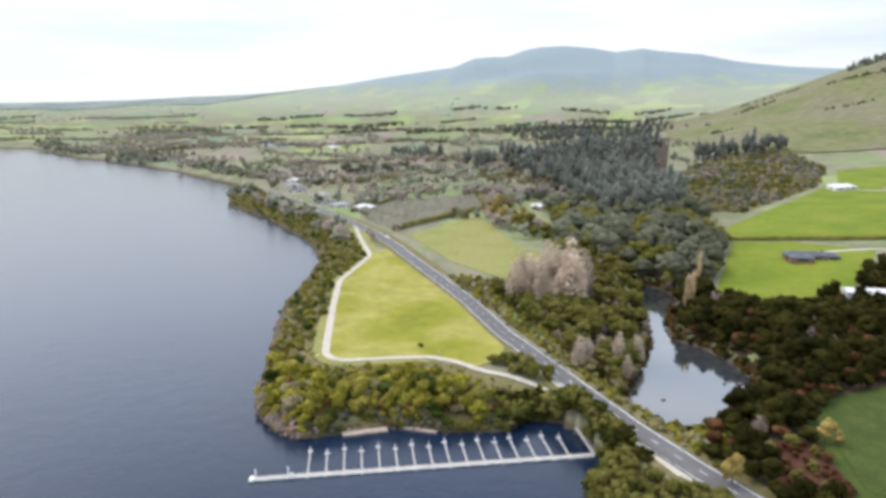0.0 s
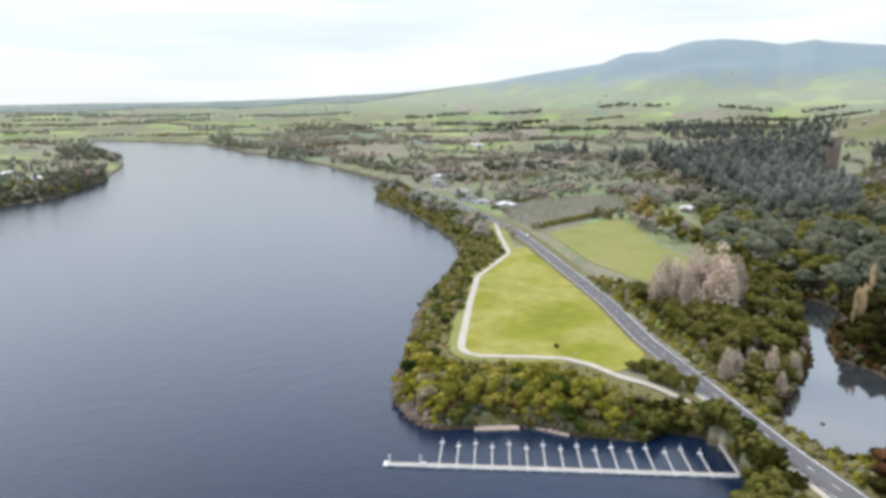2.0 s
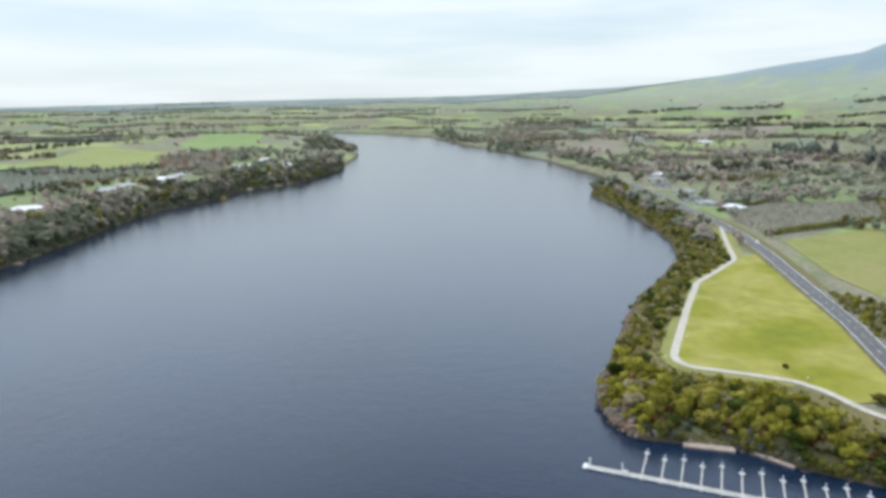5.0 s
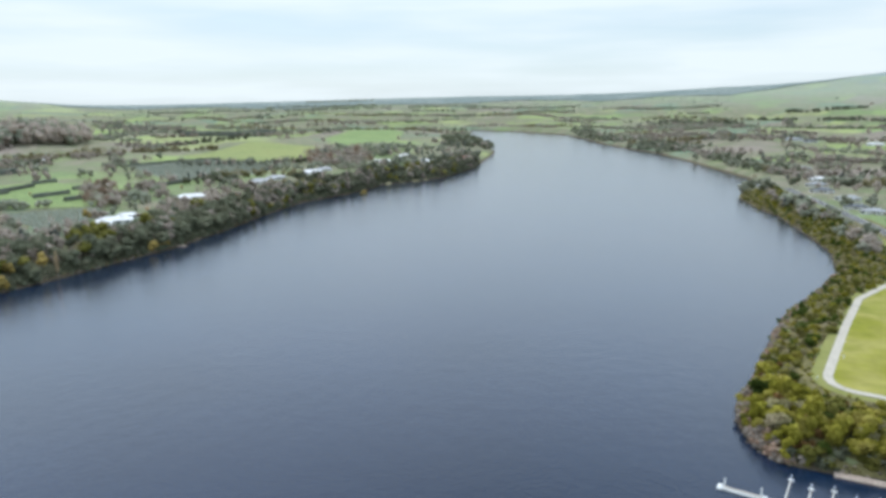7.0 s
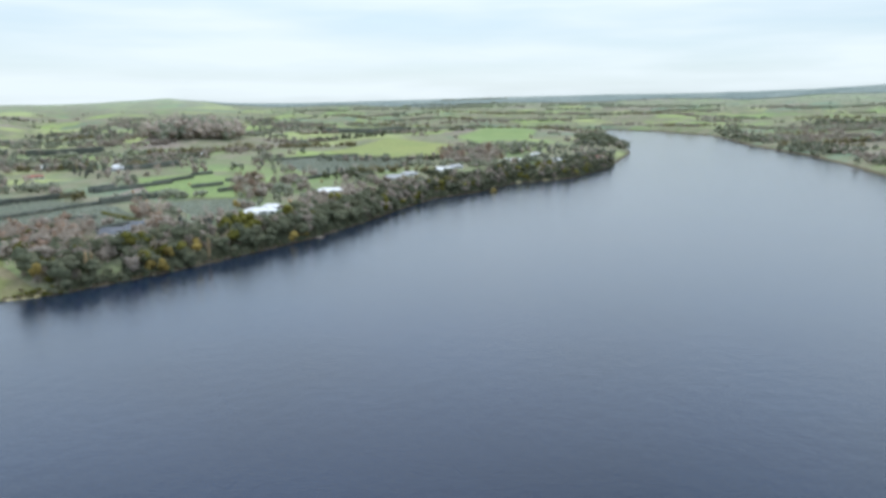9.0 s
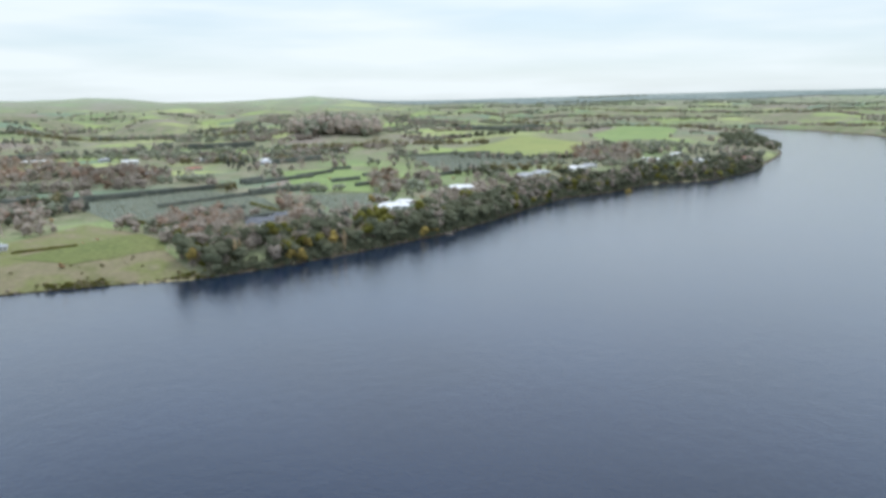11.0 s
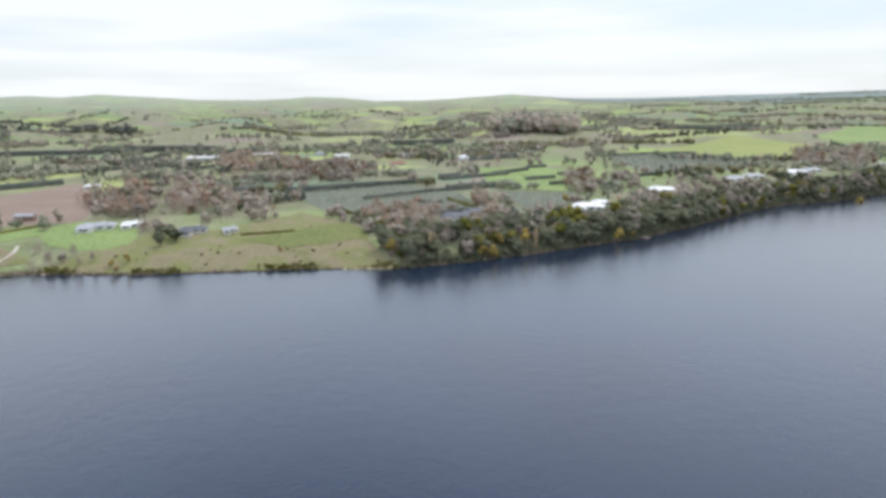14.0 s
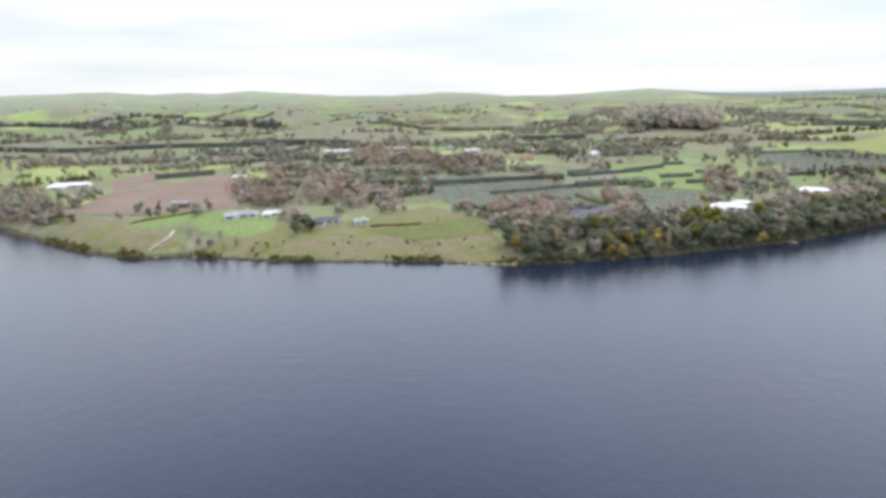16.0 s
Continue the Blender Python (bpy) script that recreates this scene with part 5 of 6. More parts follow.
west_tip = west_tip[(land_distance(west_tip[:, 0], west_tip[:, 1]) > 0.2) & (west_tip[:, 0] < -40)]
stuff("shore_scrub", west_tip[::2], bush, 0.6, 1.2, TWIGS, "pinkish leafless scrub at the water's edge", "scrub")
stuff("shore_scrub", west_tip[1::2], bush, 0.6, 1.15, RUSSET, "russet leafless scrub at the water's edge", "scrub")
rs = open_ground(fill(ROADSIDE, 3.4), 0.2)
rs = rs[(edge_distance(rs[:, 0], rs[:, 1], PATH_LINE, False) > 6.5) | (np.abs(rs[:, 1] - 216) < 5)]
plant(olive, rs, 0.4, 0.62, "trees along the road", **OLIVES)
POND_WEST = [(60, 194), (58, 206), (59, 222), (67, 238), (76, 254), (84, 276), (88, 300), (99, 360), (104, 372), (80, 400), (40, 350), (20, 330), (30, 290), (48, 230), (58, 205)]
pw = open_ground(fill(POND_WEST, 4.6), 0.8)
k = rng.uniform(0, 1, len(pw))
plant(olive, pw[(k < 0.38)], 0.6, 1.1, "trees along the road", **OLIVES)
plant(bare, pw[(k >= 0.38) & (k < 0.55)], 0.45, 0.8, "leafless trees by the pond", **BARES)
plant(tawny, pw[(k >= 0.55) & (k < 0.80)], 0.45, 0.85, "tawny scrub trees by the pond")
plant(deep, pw[k >= 0.80], 0.6, 1.0, "dark trees round the pond", **DEEPS)
plant(pale, fill([(26, 304), (40, 290), (62, 300), (66, 322), (48, 342), (34, 326)], 7.6), 1.0, 1.45, "pale trees by the road")
plant(pale, fill([(45, 226), (56, 220), (72, 240), (76, 256), (60, 252), (50, 240)], 5.0)[::3], 0.45, 0.62, "pale trees by the road")
plant(tawny, fill([(45, 226), (56, 220), (72, 240), (76, 256), (60, 252), (50, 240)], 5.0), 0.55, 0.9, "tawny scrub trees by the pond")
plant(poplar, [(107, 299), (110.5, 301), (127, 341)], 0.9, 1.05, "poplars by the pond")
DARK_WOOD = [(112, 236), (110, 224), (103, 214), (93, 203), (83, 192), (78, 184), (72, 168), (64, 150), (80, 120), (96, 146), (102, 180), (119, 200), (146, 210), (190, 225), (235, 290), (245, 350), (226, 352), (190, 312), (150, 290), (130, 300), (128, 330), (120, 342), (116, 330), (107, 312), (100, 293), (98, 280), (107, 268), (112, 252)]
# dark brown sheets laid over the ground below the trees
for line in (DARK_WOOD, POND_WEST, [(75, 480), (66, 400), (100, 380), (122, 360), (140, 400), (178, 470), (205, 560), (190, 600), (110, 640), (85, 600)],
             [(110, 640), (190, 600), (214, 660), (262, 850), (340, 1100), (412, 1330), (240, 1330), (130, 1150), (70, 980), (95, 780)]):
    drape("forest_floor", line, DARK_FLOOR, 0.14, "dark leaf litter under dense trees", "forest floor", 7.0)
GARDEN_BED = np.array([(80, 148), (87, 172), (101, 170), (98, 146), (90, 136)], float)
drape("garden_bed", GARDEN_BED, RED_BED, 0.25, "reddish-brown garden bed below dark trees", "garden bed", 4.0)
dw = open_ground(fill(DARK_WOOD, 4.7), 0.6)
dw = dw[~inside(dw[:, 0], dw[:, 1], GARDEN_BED)]
k = rng.uniform(0, 1, len(dw))
plant(broad, dw[k < 0.56], 0.7, 1.25, "dark trees round the pond", **DARKS)
plant(deep, dw[(k >= 0.56) & (k < 0.84)], 0.6, 1.15, "trees round the pond", **DEEPS)
plant(rust, dw[(k >= 0.84) & (k < 0.95)], 0.8, 1.3, "rust-red trees round the pond")
plant(bare, dw[k >= 0.95], 0.5, 0.8, "leafless trees by the pond", **BARES)
plant(gold, [(133, 216), (131, 218), (70, 150), (104, 172), (106, 169)], 0.45, 0.7, "golden autumn trees")
plant(gold, [(27, 559), (33, 545), (38, 530), (42, 516), (47, 500), (36, 580), (44, 566), (50, 550), (56, 530), (39, 606), (66, 493)], 1.2, 1.9, "golden autumn trees")
plant(olive, [(52, 484), (57, 470), (62, 452), (67, 438), (72, 424), (87, 432), (80, 446), (76, 462), (66, 474)], 1.0, 1.6, "olive trees in the valley", **OLIVES)
plant(rust, fill(GARDEN_BED, 3.6), 0.3, 0.6, "rust-red garden shrubs")
plant(olive, fill(GARDEN_BED, 7), 0.3, 0.5, "garden shrubs", **OLIVES)

RIGHT_VERGE = [(72, 150), (64, 166), (56, 186), (47, 208), (36, 236), (24, 268), (10, 316), (-6, 360), (20, 352), (40, 300), (60, 230), (64, 205), (72, 195), (84, 190), (80, 168)]
rv = open_ground(fill(RIGHT_VERGE, 2.7), 0.3)
stuff("shrub_belt", rv[::3], bush, 0.6, 1.2, LEAF_LIME, "yellow-green shrubs between road and pond", "shrubs")
stuff("shrub_belt", rv[1::3], bush, 0.6, 1.2, LEAF_OLIVE, "olive shrubs between road and pond", "shrubs")
stuff("shrub_belt", rv[2::3], bush, 0.5, 1.1, BANK, "brown shrubs between road and pond", "shrubs")

# the pine wood and the scrub above it
PINES = [(110, 640), (190, 600), (214, 660), (262, 850), (340, 1100), (412, 1330), (240, 1330), (130, 1150), (70, 980), (95, 780)]
pp = open_ground(fill(PINES, 19), 5)
pp = pp[pp[:, 0] < 0.285 * pp[:, 1] + 22 * rolling(pp[:, 0], pp[:, 1], 130) + rng.normal(0, 12, len(pp))]
plant(pine, pp, 0.8, 1.25, "pines in the wood", **PINED)
MIXED = [(75, 480), (66, 400), (100, 380), (122, 360), (140, 400), (178, 470), (205, 560), (190, 600), (110, 640), (85, 600)]
mx = open_ground(fill(MIXED, 7.5), 2)
k = rng.uniform(0, 1, len(mx))
plant(dull, mx[k < 0.25], 0.9, 1.6, "dark trees in the valley", **DULLS)
plant(olive, mx[(k >= 0.25) & (k < 0.75)], 0.9, 1.6, "olive trees in the valley", **OLIVES)
plant(bare, mx[k >= 0.75], 0.9, 1.4, "leafless trees in the valley", **BARES)
plant(pine, fill([(118, 545), (150, 520), (182, 545), (208, 600), (200, 690), (150, 700), (112, 640)], 12), 1.2, 1.7, "tall pines at the wood's edge", **PINED)
SCRUB = [(205, 560), (235, 545), (345, 650), (420, 780), (470, 1000), (340, 960), (275, 830), (216, 640)]
drape("scrub_floor", SCRUB, SCRUB_FLOOR, 0.2, "scrubby ground in a gully", "scrub", 8.0)
sc = open_ground(fill(SCRUB, 6.5), 3)
k = rolling(sc[:, 0], sc[:, 1], 90) + rng.normal(0, 0.5, len(sc))
for lo_, hi_, mt_, lab_ in ((-9, -0.5, BANK, "tan scrub in a gully"), (-0.5, 0.1, LEAF_OLIVE, "olive scrub in a gully"), (0.1, 0.7, LEAF_SHADE, "dull green scrub in a gully"), (0.7, 9, TWIGS, "brown leafless scrub in a gully")):
    stuff("scrub", sc[(k >= lo_) & (k < hi_)], bush, 1.0, 2.8, mt_, lab_, "scrub")
gap = open_ground(fill([(104, 372), (118, 350), (128, 338), (140, 352), (170, 425), (184, 445), (184, 475), (205, 560), (178, 470), (140, 400), (122, 362)], 5.5), 1.0)
k = rng.uniform(0, 1, len(gap))
plant(olive, gap[k < 0.55], 0.7, 1.3, "olive trees in the valley", **OLIVES)
plant(dull, gap[(k >= 0.55) & (k < 0.85)], 0.8, 1.3, "dark trees in the valley", **DULLS)
plant(bare, gap[k >= 0.85], 0.7, 1.1, "leafless trees in the valley", **BARES)
plant(pine, [(325 + 6.0 * i + rng.uniform(-5, 5), 940 + 1.2 * i + rng.uniform(-12, 12)) for i in range(24)], 1.0, 1.5, "pines in a row", **PINED)
plant(pine, [(89 + rng.normal(0, 9), 1085 + rng.normal(0, 9)) for _ in range(7)] + [(rng.uniform(16, 56), rng.uniform(945, 1000)) for _ in range(10)], 1.0, 1.4, "pines in open paddocks", **PINED)
plant(pine, [(-116 + 3.9 * i + rng.normal(0, 5), 1310 - 10.2 * i + rng.normal(0, 9)) for i in range(24)], 0.8, 1.15, "pines in open paddocks", **PINED)
back_edge = [(240, 1330), (412, 1330), (468, 1500), (530, 1720), (420, 1900), (220, 2100), (120, 2100), (150, 1700)]
back = fill(back_edge, 27)
back = back[back[:, 0] < 0.285 * back[:, 1] + 40 * rolling(back[:, 0], back[:, 1], 220) + rng.normal(0, 20, len(back))]
stuff("wood", back, mid_pine, 0.8, 1.2, LEAF_PINE, "tall dark pines in a dense wood", "trees")

# trees on the far bank
belt = resample(LAKE_WEST[::-1], 1.0)
belt = belt[(belt[:, 1] > 44) & (belt[:, 1] < 830)]
inland = np.array([-0.85, 0.1])
bp_ = np.vstack([belt[int(i)] + inland * rng.uniform(0.5, 40) + rng.normal(0, 3, 2) for i in rng.uniform(0, len(belt), 950)])
bp_ = open_ground(bp_, 1.0)
GOLDEN = np.array([(-410, 36), (-408, 92), (-406, 99), (-418, 106), (-424, 124), (-530, 190), (-440, 196), (-556, 482)], float)
bp_ = bp_[np.all(np.hypot(bp_[:, :1] - GOLDEN[:, 0] - 5, bp_[:, 1:] - GOLDEN[:, 1]) > 9, axis=1)]
k = rng.uniform(0, 1, len(bp_))
near = bp_[:, 1] < 330
plant(dull, bp_[near & (k < 0.68)], 0.8, 1.4, "dark trees on the far bank", **DULLS)
plant(olive, bp_[near & (k >= 0.68) & (k < 0.80)], 0.8, 1.5, "olive trees on the far bank", **OLIVES)
plant(bare, bp_[near & (k >= 0.80) & (k < 0.93)], 0.8, 1.4, "leafless trees on the far bank", **BARES)
plant(gold, bp_[near & (k >= 0.96)], 0.6, 0.95, "golden trees on the far bank")
plant(poplar, [(-408, 60), (-410, 63), (-418, 130)], 0.7, 0.8, "poplars on the far bank")
plant(gold, GOLDEN, 1.15, 1.45, "golden trees on the far bank")
far_round = [crown(3, 9, 9, 0.2, 30, 0.9, ICO1) for _ in range(4)]
far_bare = [bare_crown(8.5, 10, 1.0, 10, 60, 0.75)] + [crown(4, 9, 8.5, 0.4, 44, 0.8, ICO1) for _ in range(2)]
far_pine = [crown(4, 9, 15, 0.5, 24, 1.0, ICO1, 0.25, 0.4) for _ in range(3)]
rest = bp_[~near]
stuff("far_wood", rest[k[~near] < 0.6], far_round, 0.8, 1.4, LEAF_SHADE, "dark trees along the far lake shore", "trees")
stuff("far_wood", rest[(k[~near] >= 0.6) & (k[~near] < 0.75)], far_round, 0.8, 1.3, LEAF_OLIVE, "olive trees along the far lake shore", "trees")
stuff("far_wood", rest[k[~near] >= 0.75], far_bare, 0.8, 1.3, TWIGS, "leafless trees along the far lake shore", "trees")
wedge = resample(LAKE_WEST[::-1], 1.3)
wedge = wedge[(wedge[:, 1] > 40) & (wedge[:, 1] < 830)]
wedge = open_ground(np.vstack([wedge + inland * rng.uniform(0.5, 9, (len(wedge), 1)) + rng.normal(0, 1.5, wedge.shape) for _ in range(2)]), 0.5)
stuff("shrub_belt", wedge[::2], bush, 0.9, 1.9, LEAF_SHADE, "dull green shrubs overhanging the far shore", "shrubs")
stuff("shrub_belt", wedge[1::2], bush, 0.8, 1.7, LEAF_SHADE, "dull green shrubs overhanging the far shore", "shrubs")
# leafless copses among the orchards
for line, gap_ in (([(-756, -209), (-742, -172), (-558, -131), (-545, -154)], 13), ([(-1087, -161), (-995, -39), (-850, -31), (-801, -93), (-847, -127)], 15), ([(-679, -150), (-706, -127), (-609, -58), (-560, -50), (-560, -124)], 11),
                   ([(-924, -34), (-926, 57), (-748, 39), (-732, -34)], 15), ([(-526, 22), (-519, 85), (-456, 89), (-444, 39), (-487, 24)], 9), ([(-565, 122), (-562, 145), (-465, 122), (-473, 101)], 9),
                   ([(-732, 256), (-708, 281), (-573, 233), (-583, 210)], 13), ([(-928, 676), (-870, 756), (-727, 660), (-710, 535)], 15), ([(-684, -232), (-678, -174), (-550, -140), (-548, -175)], 12)):
    copse = open_ground(fill(line, gap_), 3, False)
    stuff("copse", copse[::3], mid_bare, 0.9, 1.5, TWIGS, "brown leafless copse among orchards", "trees")
    stuff("copse", copse[1::3], far_bare, 1.0, 1.6, RUSSET, "russet leafless copse among orchards", "trees")
    stuff("copse", copse[2::3], mid_bare, 0.9, 1.4, TWIGS, "brown leafless copse among orchards", "trees")
# trees behind the sandy spit
spit = open_ground(fill([(-404, 46), (-405, 28), (-440, 34), (-500, 24), (-500, 60), (-415, 62)], 6.5), 1, False)
k = rng.uniform(0, 1, len(spit))
plant(dull, spit[k < 0.45], 0.6, 1.1, "dark trees on the far bank", **DULLS)
plant(bare, spit[(k >= 0.45) & (k < 0.8)], 0.6, 1.1, "leafless trees on the far bank", **BARES)
plant(olive, spit[k >= 0.8], 0.7, 1.1, "olive trees on the far bank", **OLIVES)
# brown trees and scrub on the point
point = open_ground(fill([(-660, -448), (-652, -409), (-550, -323), (-506, -289), (-514, -325), (-542, -371)], 8.5), 1, False)
stuff("copse", point[::2], mid_bare, 0.7, 1.2, TWIGS, "brown leafless trees on a grassy point", "trees")
stuff("copse", point[1::4], mid_round, 0.6, 1.0, LEAF_SHADE, "dull green trees on a grassy point", "trees")
stuff("copse", point[3::4], far_bare, 0.7, 1.1, RUSSET, "russet trees on a grassy point", "trees")
plant(bare, [(-432, -176), (-436, -168), (-440, -162), (-446, -172), (-452, -180), (-448, -158), (-433, -150), (-438, -144)], 0.5, 0.85, "leafless trees on the far bank", **BARES)
plant(gold, [(-426, -130), (-430, -122)], 0.6, 0.8, "golden trees on the far bank")
slope = open_ground(fill([(-430, -172), (-416, -119), (-407, -34), (-398, 30), (-440, 20), (-440, -60), (-450, -140)], 9), 1, False)
slope = slope[rolling(slope[:, 0], slope[:, 1], 70) > 0.15]
stuff("slope_scrub", slope, bush, 0.4, 1.0, BANK, "tawny scrub on a sloping pasture", "scrub")
# gardens and rows behind the far bank
plant(bare, open_ground(fill([(-400, 45), (-420, 30), (-500, 16), (-545, -10), (-545, 0), (-515, 50), (-520, 100), (-470, 180), (-560, 270), (-610, 330), (-590, 350), (-480, 260), (-430, 130)], 11), 2), 0.6, 1.1, "leafless garden trees", **BARES)
plant(amber, [(-478, -22), (-486, -14), (-421, -126), (-426, -134), (-432, -32), (-446, -70)], 0.35, 0.6, "amber shrubs on a sloping pasture")
plant(amber, [(-520, 10), (-512, 62), (-498, 128), (-540, 240), (-556, 330), (-505, 160), (-610, 140), (-640, 250),
              (-700, 150), (-720, 210), (-600, -60), (-615, -80), (-560, -110), (-660, 330), (-690, 380), (-570, -45), (-640, -120)], 0.7, 1.3, "amber trees on the far bank")
plant(dull, [(-470, -105), (-455, -108), (-475, -112), (-462, -100), (-560, -70), (-570, -60), (-640, -100)], 0.6, 1.0, "dark garden trees", limit=400, **{k_: v_ for k_, v_ in DULLS.items() if k_ != "limit"})


# ---- countryside further off ----
def countryside(n, r0, r1, a0, a1, clump):
    """Copses: small groups that gather where two slow waves meet."""
    r = r0 * (r1 / r0) ** rng.uniform(0, 1, n)
    a = np.radians(rng.uniform(a0, a1, n))
    p = np.stack([-r * np.sin(a), r * np.cos(a)], -1)
    keep = rolling(p[:, 0] * 1.3, p[:, 1] * 1.3, clump) + 0.7 * rolling(p[:, 1], -p[:, 0], clump * 0.3) + rng.normal(0, 0.12, n) > 0.45
    return p[keep]


seeds = np.vstack([countryside(900, 560, 2600, -12, 33, 210), countryside(1300, 470, 2600, -20, 30, 300), countryside(1500, 470, 2600, 38, 128, 330), countryside(500, 2000, 3600, -12, 128, 420), countryside(900, 2200, 3600, 52, 128, 260),
                   countryside(1200, 450, 1150, 42, 128, 150), countryside(900, 500, 1900, -11, 32, 160)])
share = rng.uniform(0, 1, len(seeds))
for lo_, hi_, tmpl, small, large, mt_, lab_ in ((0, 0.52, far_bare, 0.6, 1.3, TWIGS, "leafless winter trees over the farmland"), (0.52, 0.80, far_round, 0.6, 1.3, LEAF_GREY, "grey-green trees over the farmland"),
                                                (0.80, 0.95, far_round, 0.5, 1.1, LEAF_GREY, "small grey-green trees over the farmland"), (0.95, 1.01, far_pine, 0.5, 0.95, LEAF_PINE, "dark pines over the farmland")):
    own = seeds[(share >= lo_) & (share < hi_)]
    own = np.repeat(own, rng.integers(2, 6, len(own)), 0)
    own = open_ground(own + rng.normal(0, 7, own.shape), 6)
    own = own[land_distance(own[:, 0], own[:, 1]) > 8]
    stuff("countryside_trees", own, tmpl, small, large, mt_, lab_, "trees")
# woodlots and shelter belts far off
lots = []
for i in range(46):
    r, a = rng.uniform(900, 2500), radians(rng.uniform(-11, 126))
    c = np.array([-r * math.sin(a), r * math.cos(a)])
    long = rng.uniform(40, 150)
    t = rng.uniform(0, 3.14)
    q = rng.uniform(-1, 1, (int(long * 0.6), 2)) * [long, rng.uniform(8, 25)]
    lots.append(c + np.stack([q[:, 0] * math.cos(t) - q[:, 1] * math.sin(t), q[:, 0] * math.sin(t) + q[:, 1] * math.cos(t)], -1))
for i in range(44):
    r, a = rng.uniform(1500, 3200), radians(rng.uniform(62, 127))
    q = rng.normal(0, 1, (int(rng.uniform(14, 60)), 2)) * [rng.uniform(25, 90), rng.uniform(12, 30)]
    lots.append(np.array([-r * math.sin(a), r * math.cos(a)]) + np.stack([q[:, 0] * math.cos(a) - q[:, 1] * math.sin(a), q[:, 0] * math.sin(a) + q[:, 1] * math.cos(a)], -1))
lots = np.vstack(lots)
lots = lots[land_distance(lots[:, 0], lots[:, 1]) > 10]
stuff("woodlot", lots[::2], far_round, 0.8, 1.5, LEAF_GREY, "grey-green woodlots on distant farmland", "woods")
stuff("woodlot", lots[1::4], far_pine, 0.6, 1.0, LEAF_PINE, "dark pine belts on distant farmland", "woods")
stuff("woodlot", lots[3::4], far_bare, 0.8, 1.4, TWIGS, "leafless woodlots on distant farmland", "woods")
grove = fill([(-1310, 330), (-1270, 465), (-1390, 520), (-1480, 420), (-1430, 340)], 12)
stuff("woodlot", grove[::2], far_round, 2.6, 3.6, LEAF_GREY, "tall grey-green grove in open pasture", "woods")
stuff("woodlot", grove[1::2], far_bare, 2.6, 3.7, TWIGS, "tall leafless grove in open pasture", "woods")
tips = open_ground(fill([(-800, 1010), (-840, 1070), (-1000, 1200), (-1050, 1150), (-860, 960)], 13), 3)
stuff("woodlot", tips, far_round, 1.0, 1.7, LEAF_SHADE, "dark trees on a wooded headland", "woods")
knoll = np.vstack([np.array(c) + rng.normal(0, 1, (26, 2)) * [22, 20] for c in ((-2096, -659), (-2032, -555))])
stuff("woodlot", knoll, far_round, 1.8, 2.6, LEAF_PINE, "round dark clump of trees on a ridge", "woods")


def arc(n, r0, r1, a0, a1):
    """Places spread over a part of a ring round the lake."""
    r, a = rng.uniform(r0, r1, n), np.radians(rng.uniform(a0, a1, n))
    return np.stack([-r * np.sin(a), r * np.cos(a)], -1)


plain = [(-r_ * math.sin(radians(a_)), r_ * math.cos(radians(a_))) for r_, a_ in [(4690, 74), (4250, 71), (3950, 66), (4050, 60), (3700, 55), (3900, 48), (3750, 42), (4000, 36), (3850, 30), (4000, 25), (3900, 20), (4250, 15), (4690, 9), (4740, 20), (4740, 30), (4740, 40), (4740, 50), (4740, 60), (4740, 70)]]
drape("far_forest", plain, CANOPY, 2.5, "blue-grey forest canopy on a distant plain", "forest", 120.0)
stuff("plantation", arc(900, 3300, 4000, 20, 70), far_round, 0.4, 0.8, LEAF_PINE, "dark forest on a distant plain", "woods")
stuff("plantation", arc(160, 1820, 2050, -33.5, -28.8), far_pine, 0.7, 1.1, LEAF_PINE, "dark pines on a hill's crest", "woods")
stuff("plantation", arc(700, 2150, 2700, 107, 124), far_round, 1.3, 1.9, LEAF_PINE, "dark pine plantation on low hills", "woods")


def belts(n, r0, r1, a0, a1, lo, hi, deep, gap):
    """Belts of trees that follow the paddocks' edges, mostly across the valley."""
    out = []
    for _ in range(n):
        r, a = r0 * (r1 / r0) ** rng.uniform(0, 1), radians(rng.uniform(a0, a1))
        long, turn = rng.uniform(lo, hi), a + rng.normal(0, 0.16)
        q = rng.uniform(-0.5, 0.5, (int(long / gap), 2)) * [long, deep] + rng.normal(0, 1.5, (int(long / gap), 2))
        u, w = np.array([math.cos(turn), math.sin(turn)]), np.array([-math.sin(turn), math.cos(turn)])
        out.append(np.array([-r * math.sin(a), r * math.cos(a)]) + q[:, :1] * u + q[:, 1:] * w)
    p = open_ground(np.vstack(out), 13)
    return p[land_distance(p[:, 0], p[:, 1]) > 12]


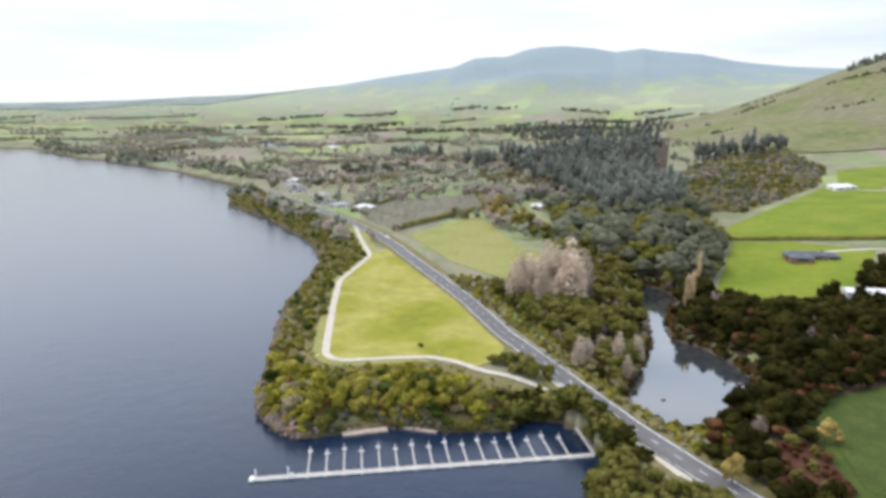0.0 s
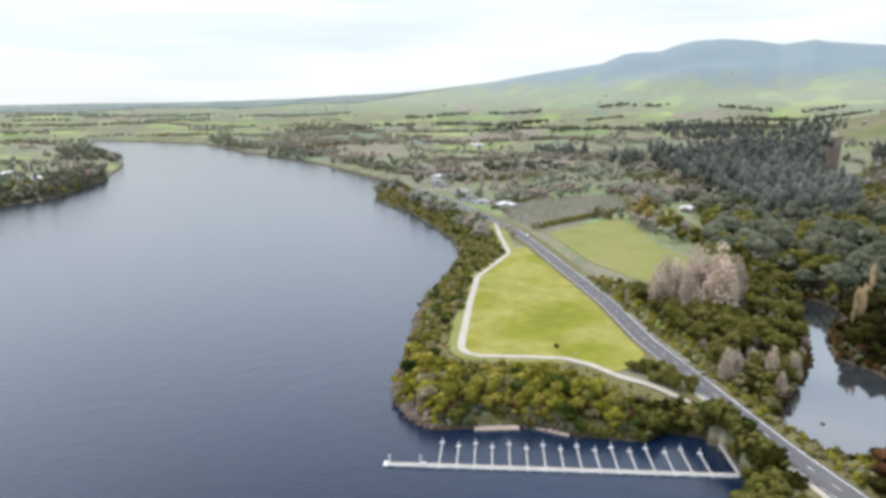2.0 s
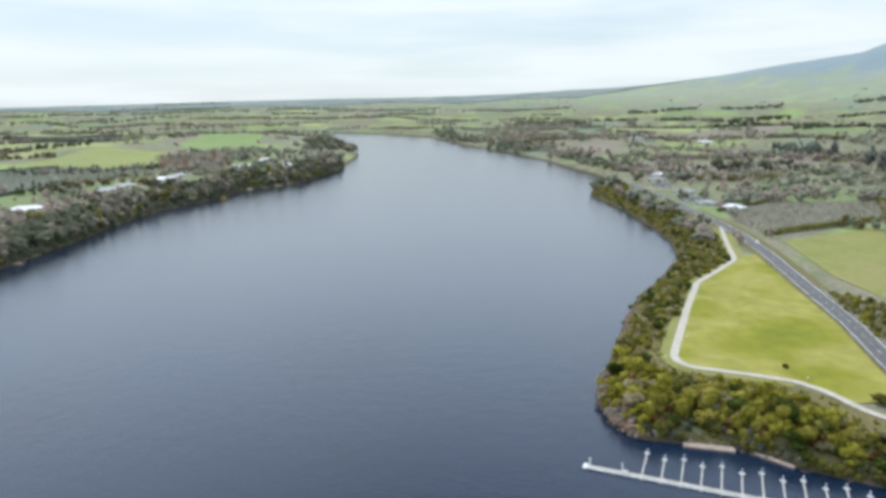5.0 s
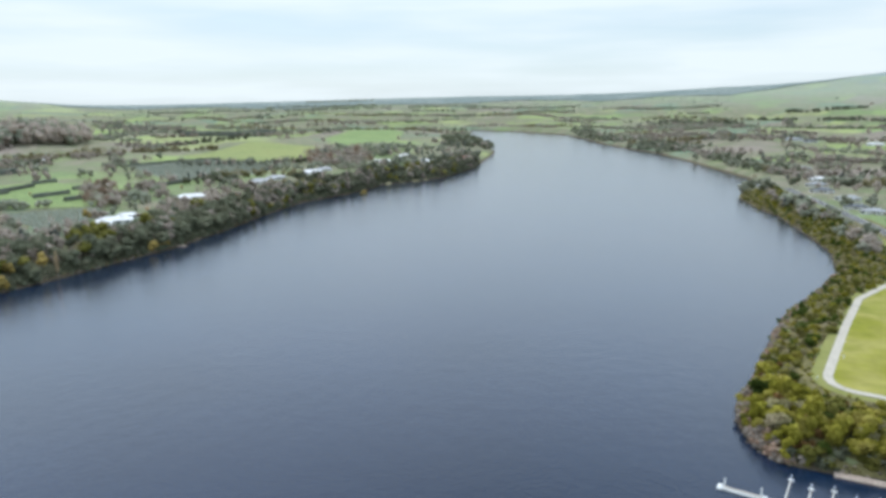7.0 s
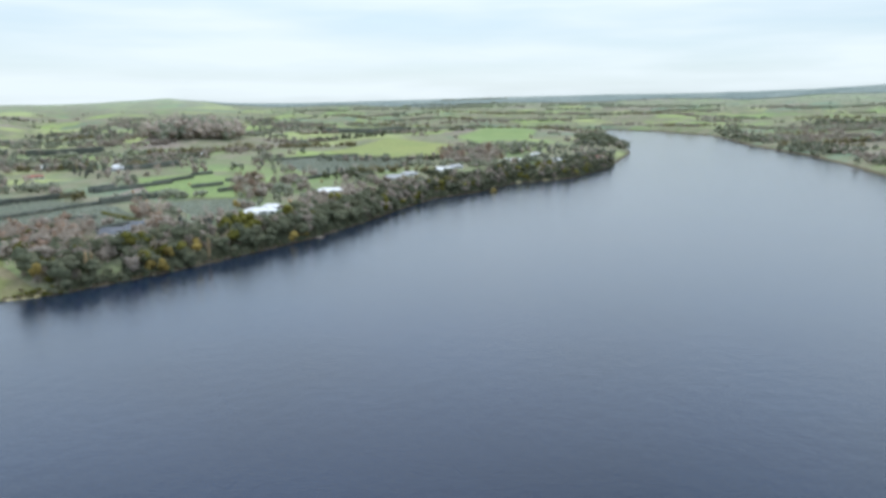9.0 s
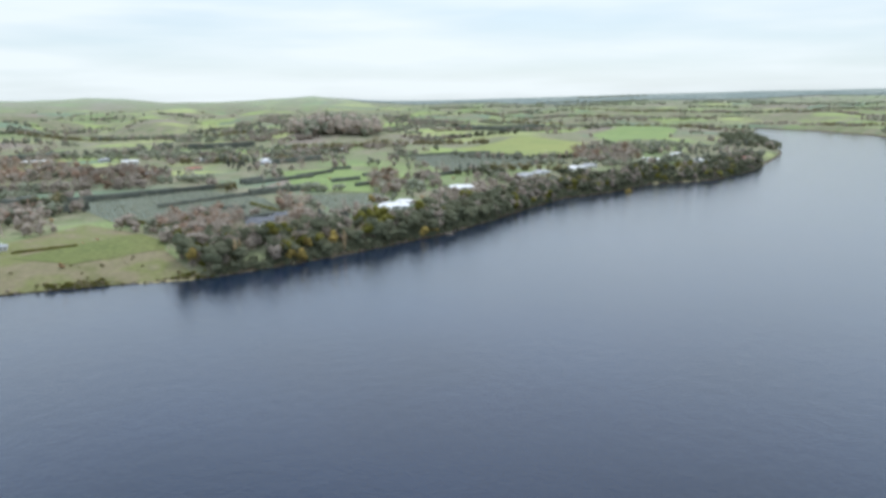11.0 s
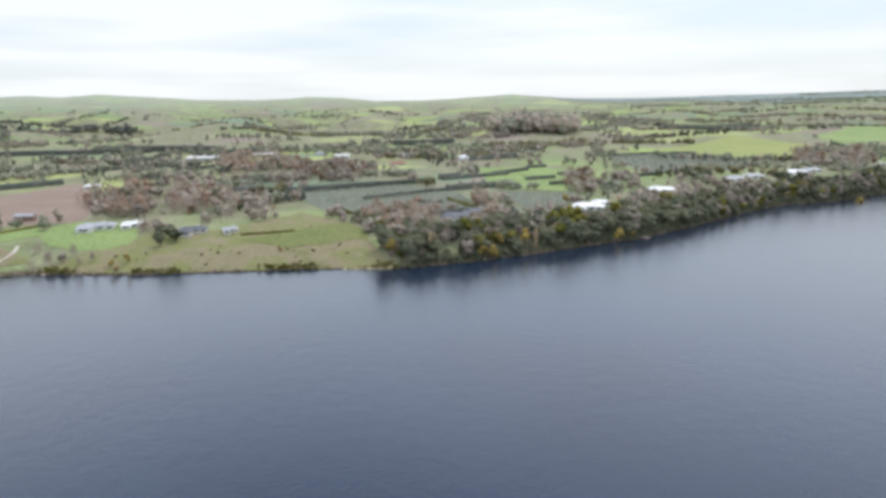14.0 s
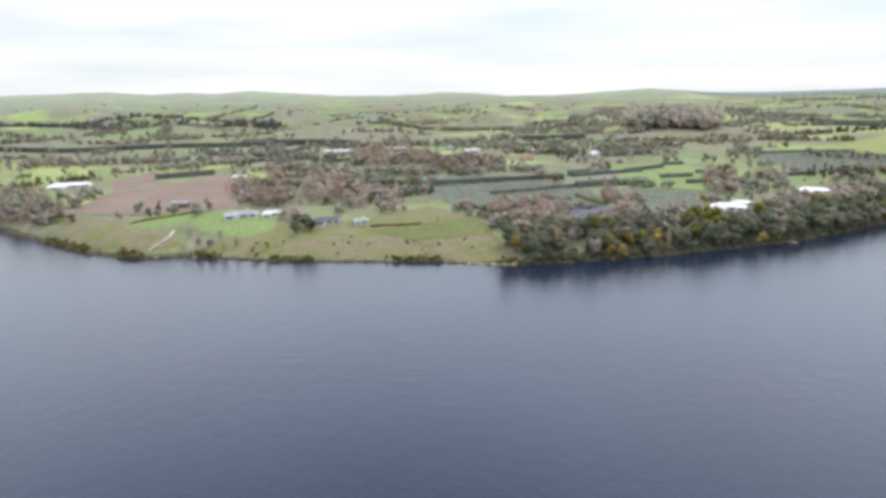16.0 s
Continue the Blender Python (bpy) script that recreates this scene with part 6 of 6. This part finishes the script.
for mat, tmpl, n, lab in ((TWIGS, far_bare, 60, "belts of leafless trees between paddocks"), (LEAF_GREY, far_round, 50, "grey-green shelter belts between paddocks"),
                          (BANK, far_bare, 26, "tawny shelter belts between paddocks"), (LEAF_SHADE, far_round, 22, "dull green shelter belts between paddocks")):
    stuff("shelter_belt", np.vstack([belts(int(n * 0.6), 520, 2300, -12, 31, 50, 190, 14, 3.2), belts(int(n * 0.55), 640, 2500, 44, 127, 60, 240, 12, 3.0), belts(n // 2, 1700, 3400, 18, 62, 90, 280, 22, 4.2)]), tmpl, 0.7, 1.25, mat, lab, "woods")
stuff("shelter_belt", np.vstack([belts(16, 1900, 3300, -14, 14, 120, 330, 40, 4.0), belts(16, 2200, 3000, -30, 22, 90, 360, 30, 4.5)]), far_round, 1.0, 1.6, LEAF_SHADE, "dull green shelter belts on the mountain foot", "woods")
stuff("shelter_belt", belts(7, 1150, 1850, -32, -20, 40, 140, 8, 4.0), far_round, 0.5, 0.9, LEAF_SHADE, "dull green hedgerow trees on a hill pasture", "woods")
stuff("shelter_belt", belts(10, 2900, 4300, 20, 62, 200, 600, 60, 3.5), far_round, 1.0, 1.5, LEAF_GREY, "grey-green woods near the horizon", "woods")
rim = resample(LAKE_WEST[12:21], 1.2)
rim = np.vstack([rim + np.array([-1.0, 0]) * rng.uniform(0.3, 5, (len(rim), 1)) + rng.normal(0, 1, rim.shape) for _ in range(2)])
rim = rim[(land_distance(rim[:, 0], rim[:, 1]) > 0.3) & (rolling(rim[:, 0], rim[:, 1], 60) > -0.1)]
stuff("shore_scrub", rim[::2], bush, 0.5, 1.2, BANK, "tan scrub along the far shore", "scrub")
stuff("shore_scrub", rim[1::2], bush, 0.5, 1.3, LEAF_OLIVE, "olive scrub along the far shore", "scrub")
east = resample(LAKE[30:37], 2.0)
east = np.vstack([east + np.array([0.75, 0.55]) * rng.uniform(2, 55, (len(east), 1)) + rng.normal(0, 6, east.shape) for _ in range(1)])
east = open_ground(east, 6)
east = east[rolling(east[:, 0], east[:, 1], 260) > -0.35]
stuff("far_wood", east[::2], far_round, 0.8, 1.5, LEAF_SHADE, "dull green trees along the far lake shore", "trees")
stuff("far_wood", east[1::2], far_round, 0.7, 1.4, LEAF_GREY, "grey-green trees along the far lake shore", "trees")


def marker(x, y):
    root = tagged(new("marker_post"), "white wooden marker post beside the footpath", "post", group="marker posts")
    h = float(height(np.array([x]), np.array([y]))[0])
    root.matrix_basis = pose(x, y, h)
    part("post", box(bmesh.new(), -0.12, -0.12, -0.3, 0.12, 0.12, 1.5, 0.03), WHITE, root)
    part("plate", box(bmesh.new(), -0.3, -0.16, 0.95, 0.3, -0.12, 1.4, 0.02), WHITE, root)


for x, y in ((-4, 238), (-49, 236), (37, 207), (-47, 262)):
    marker(x, y)
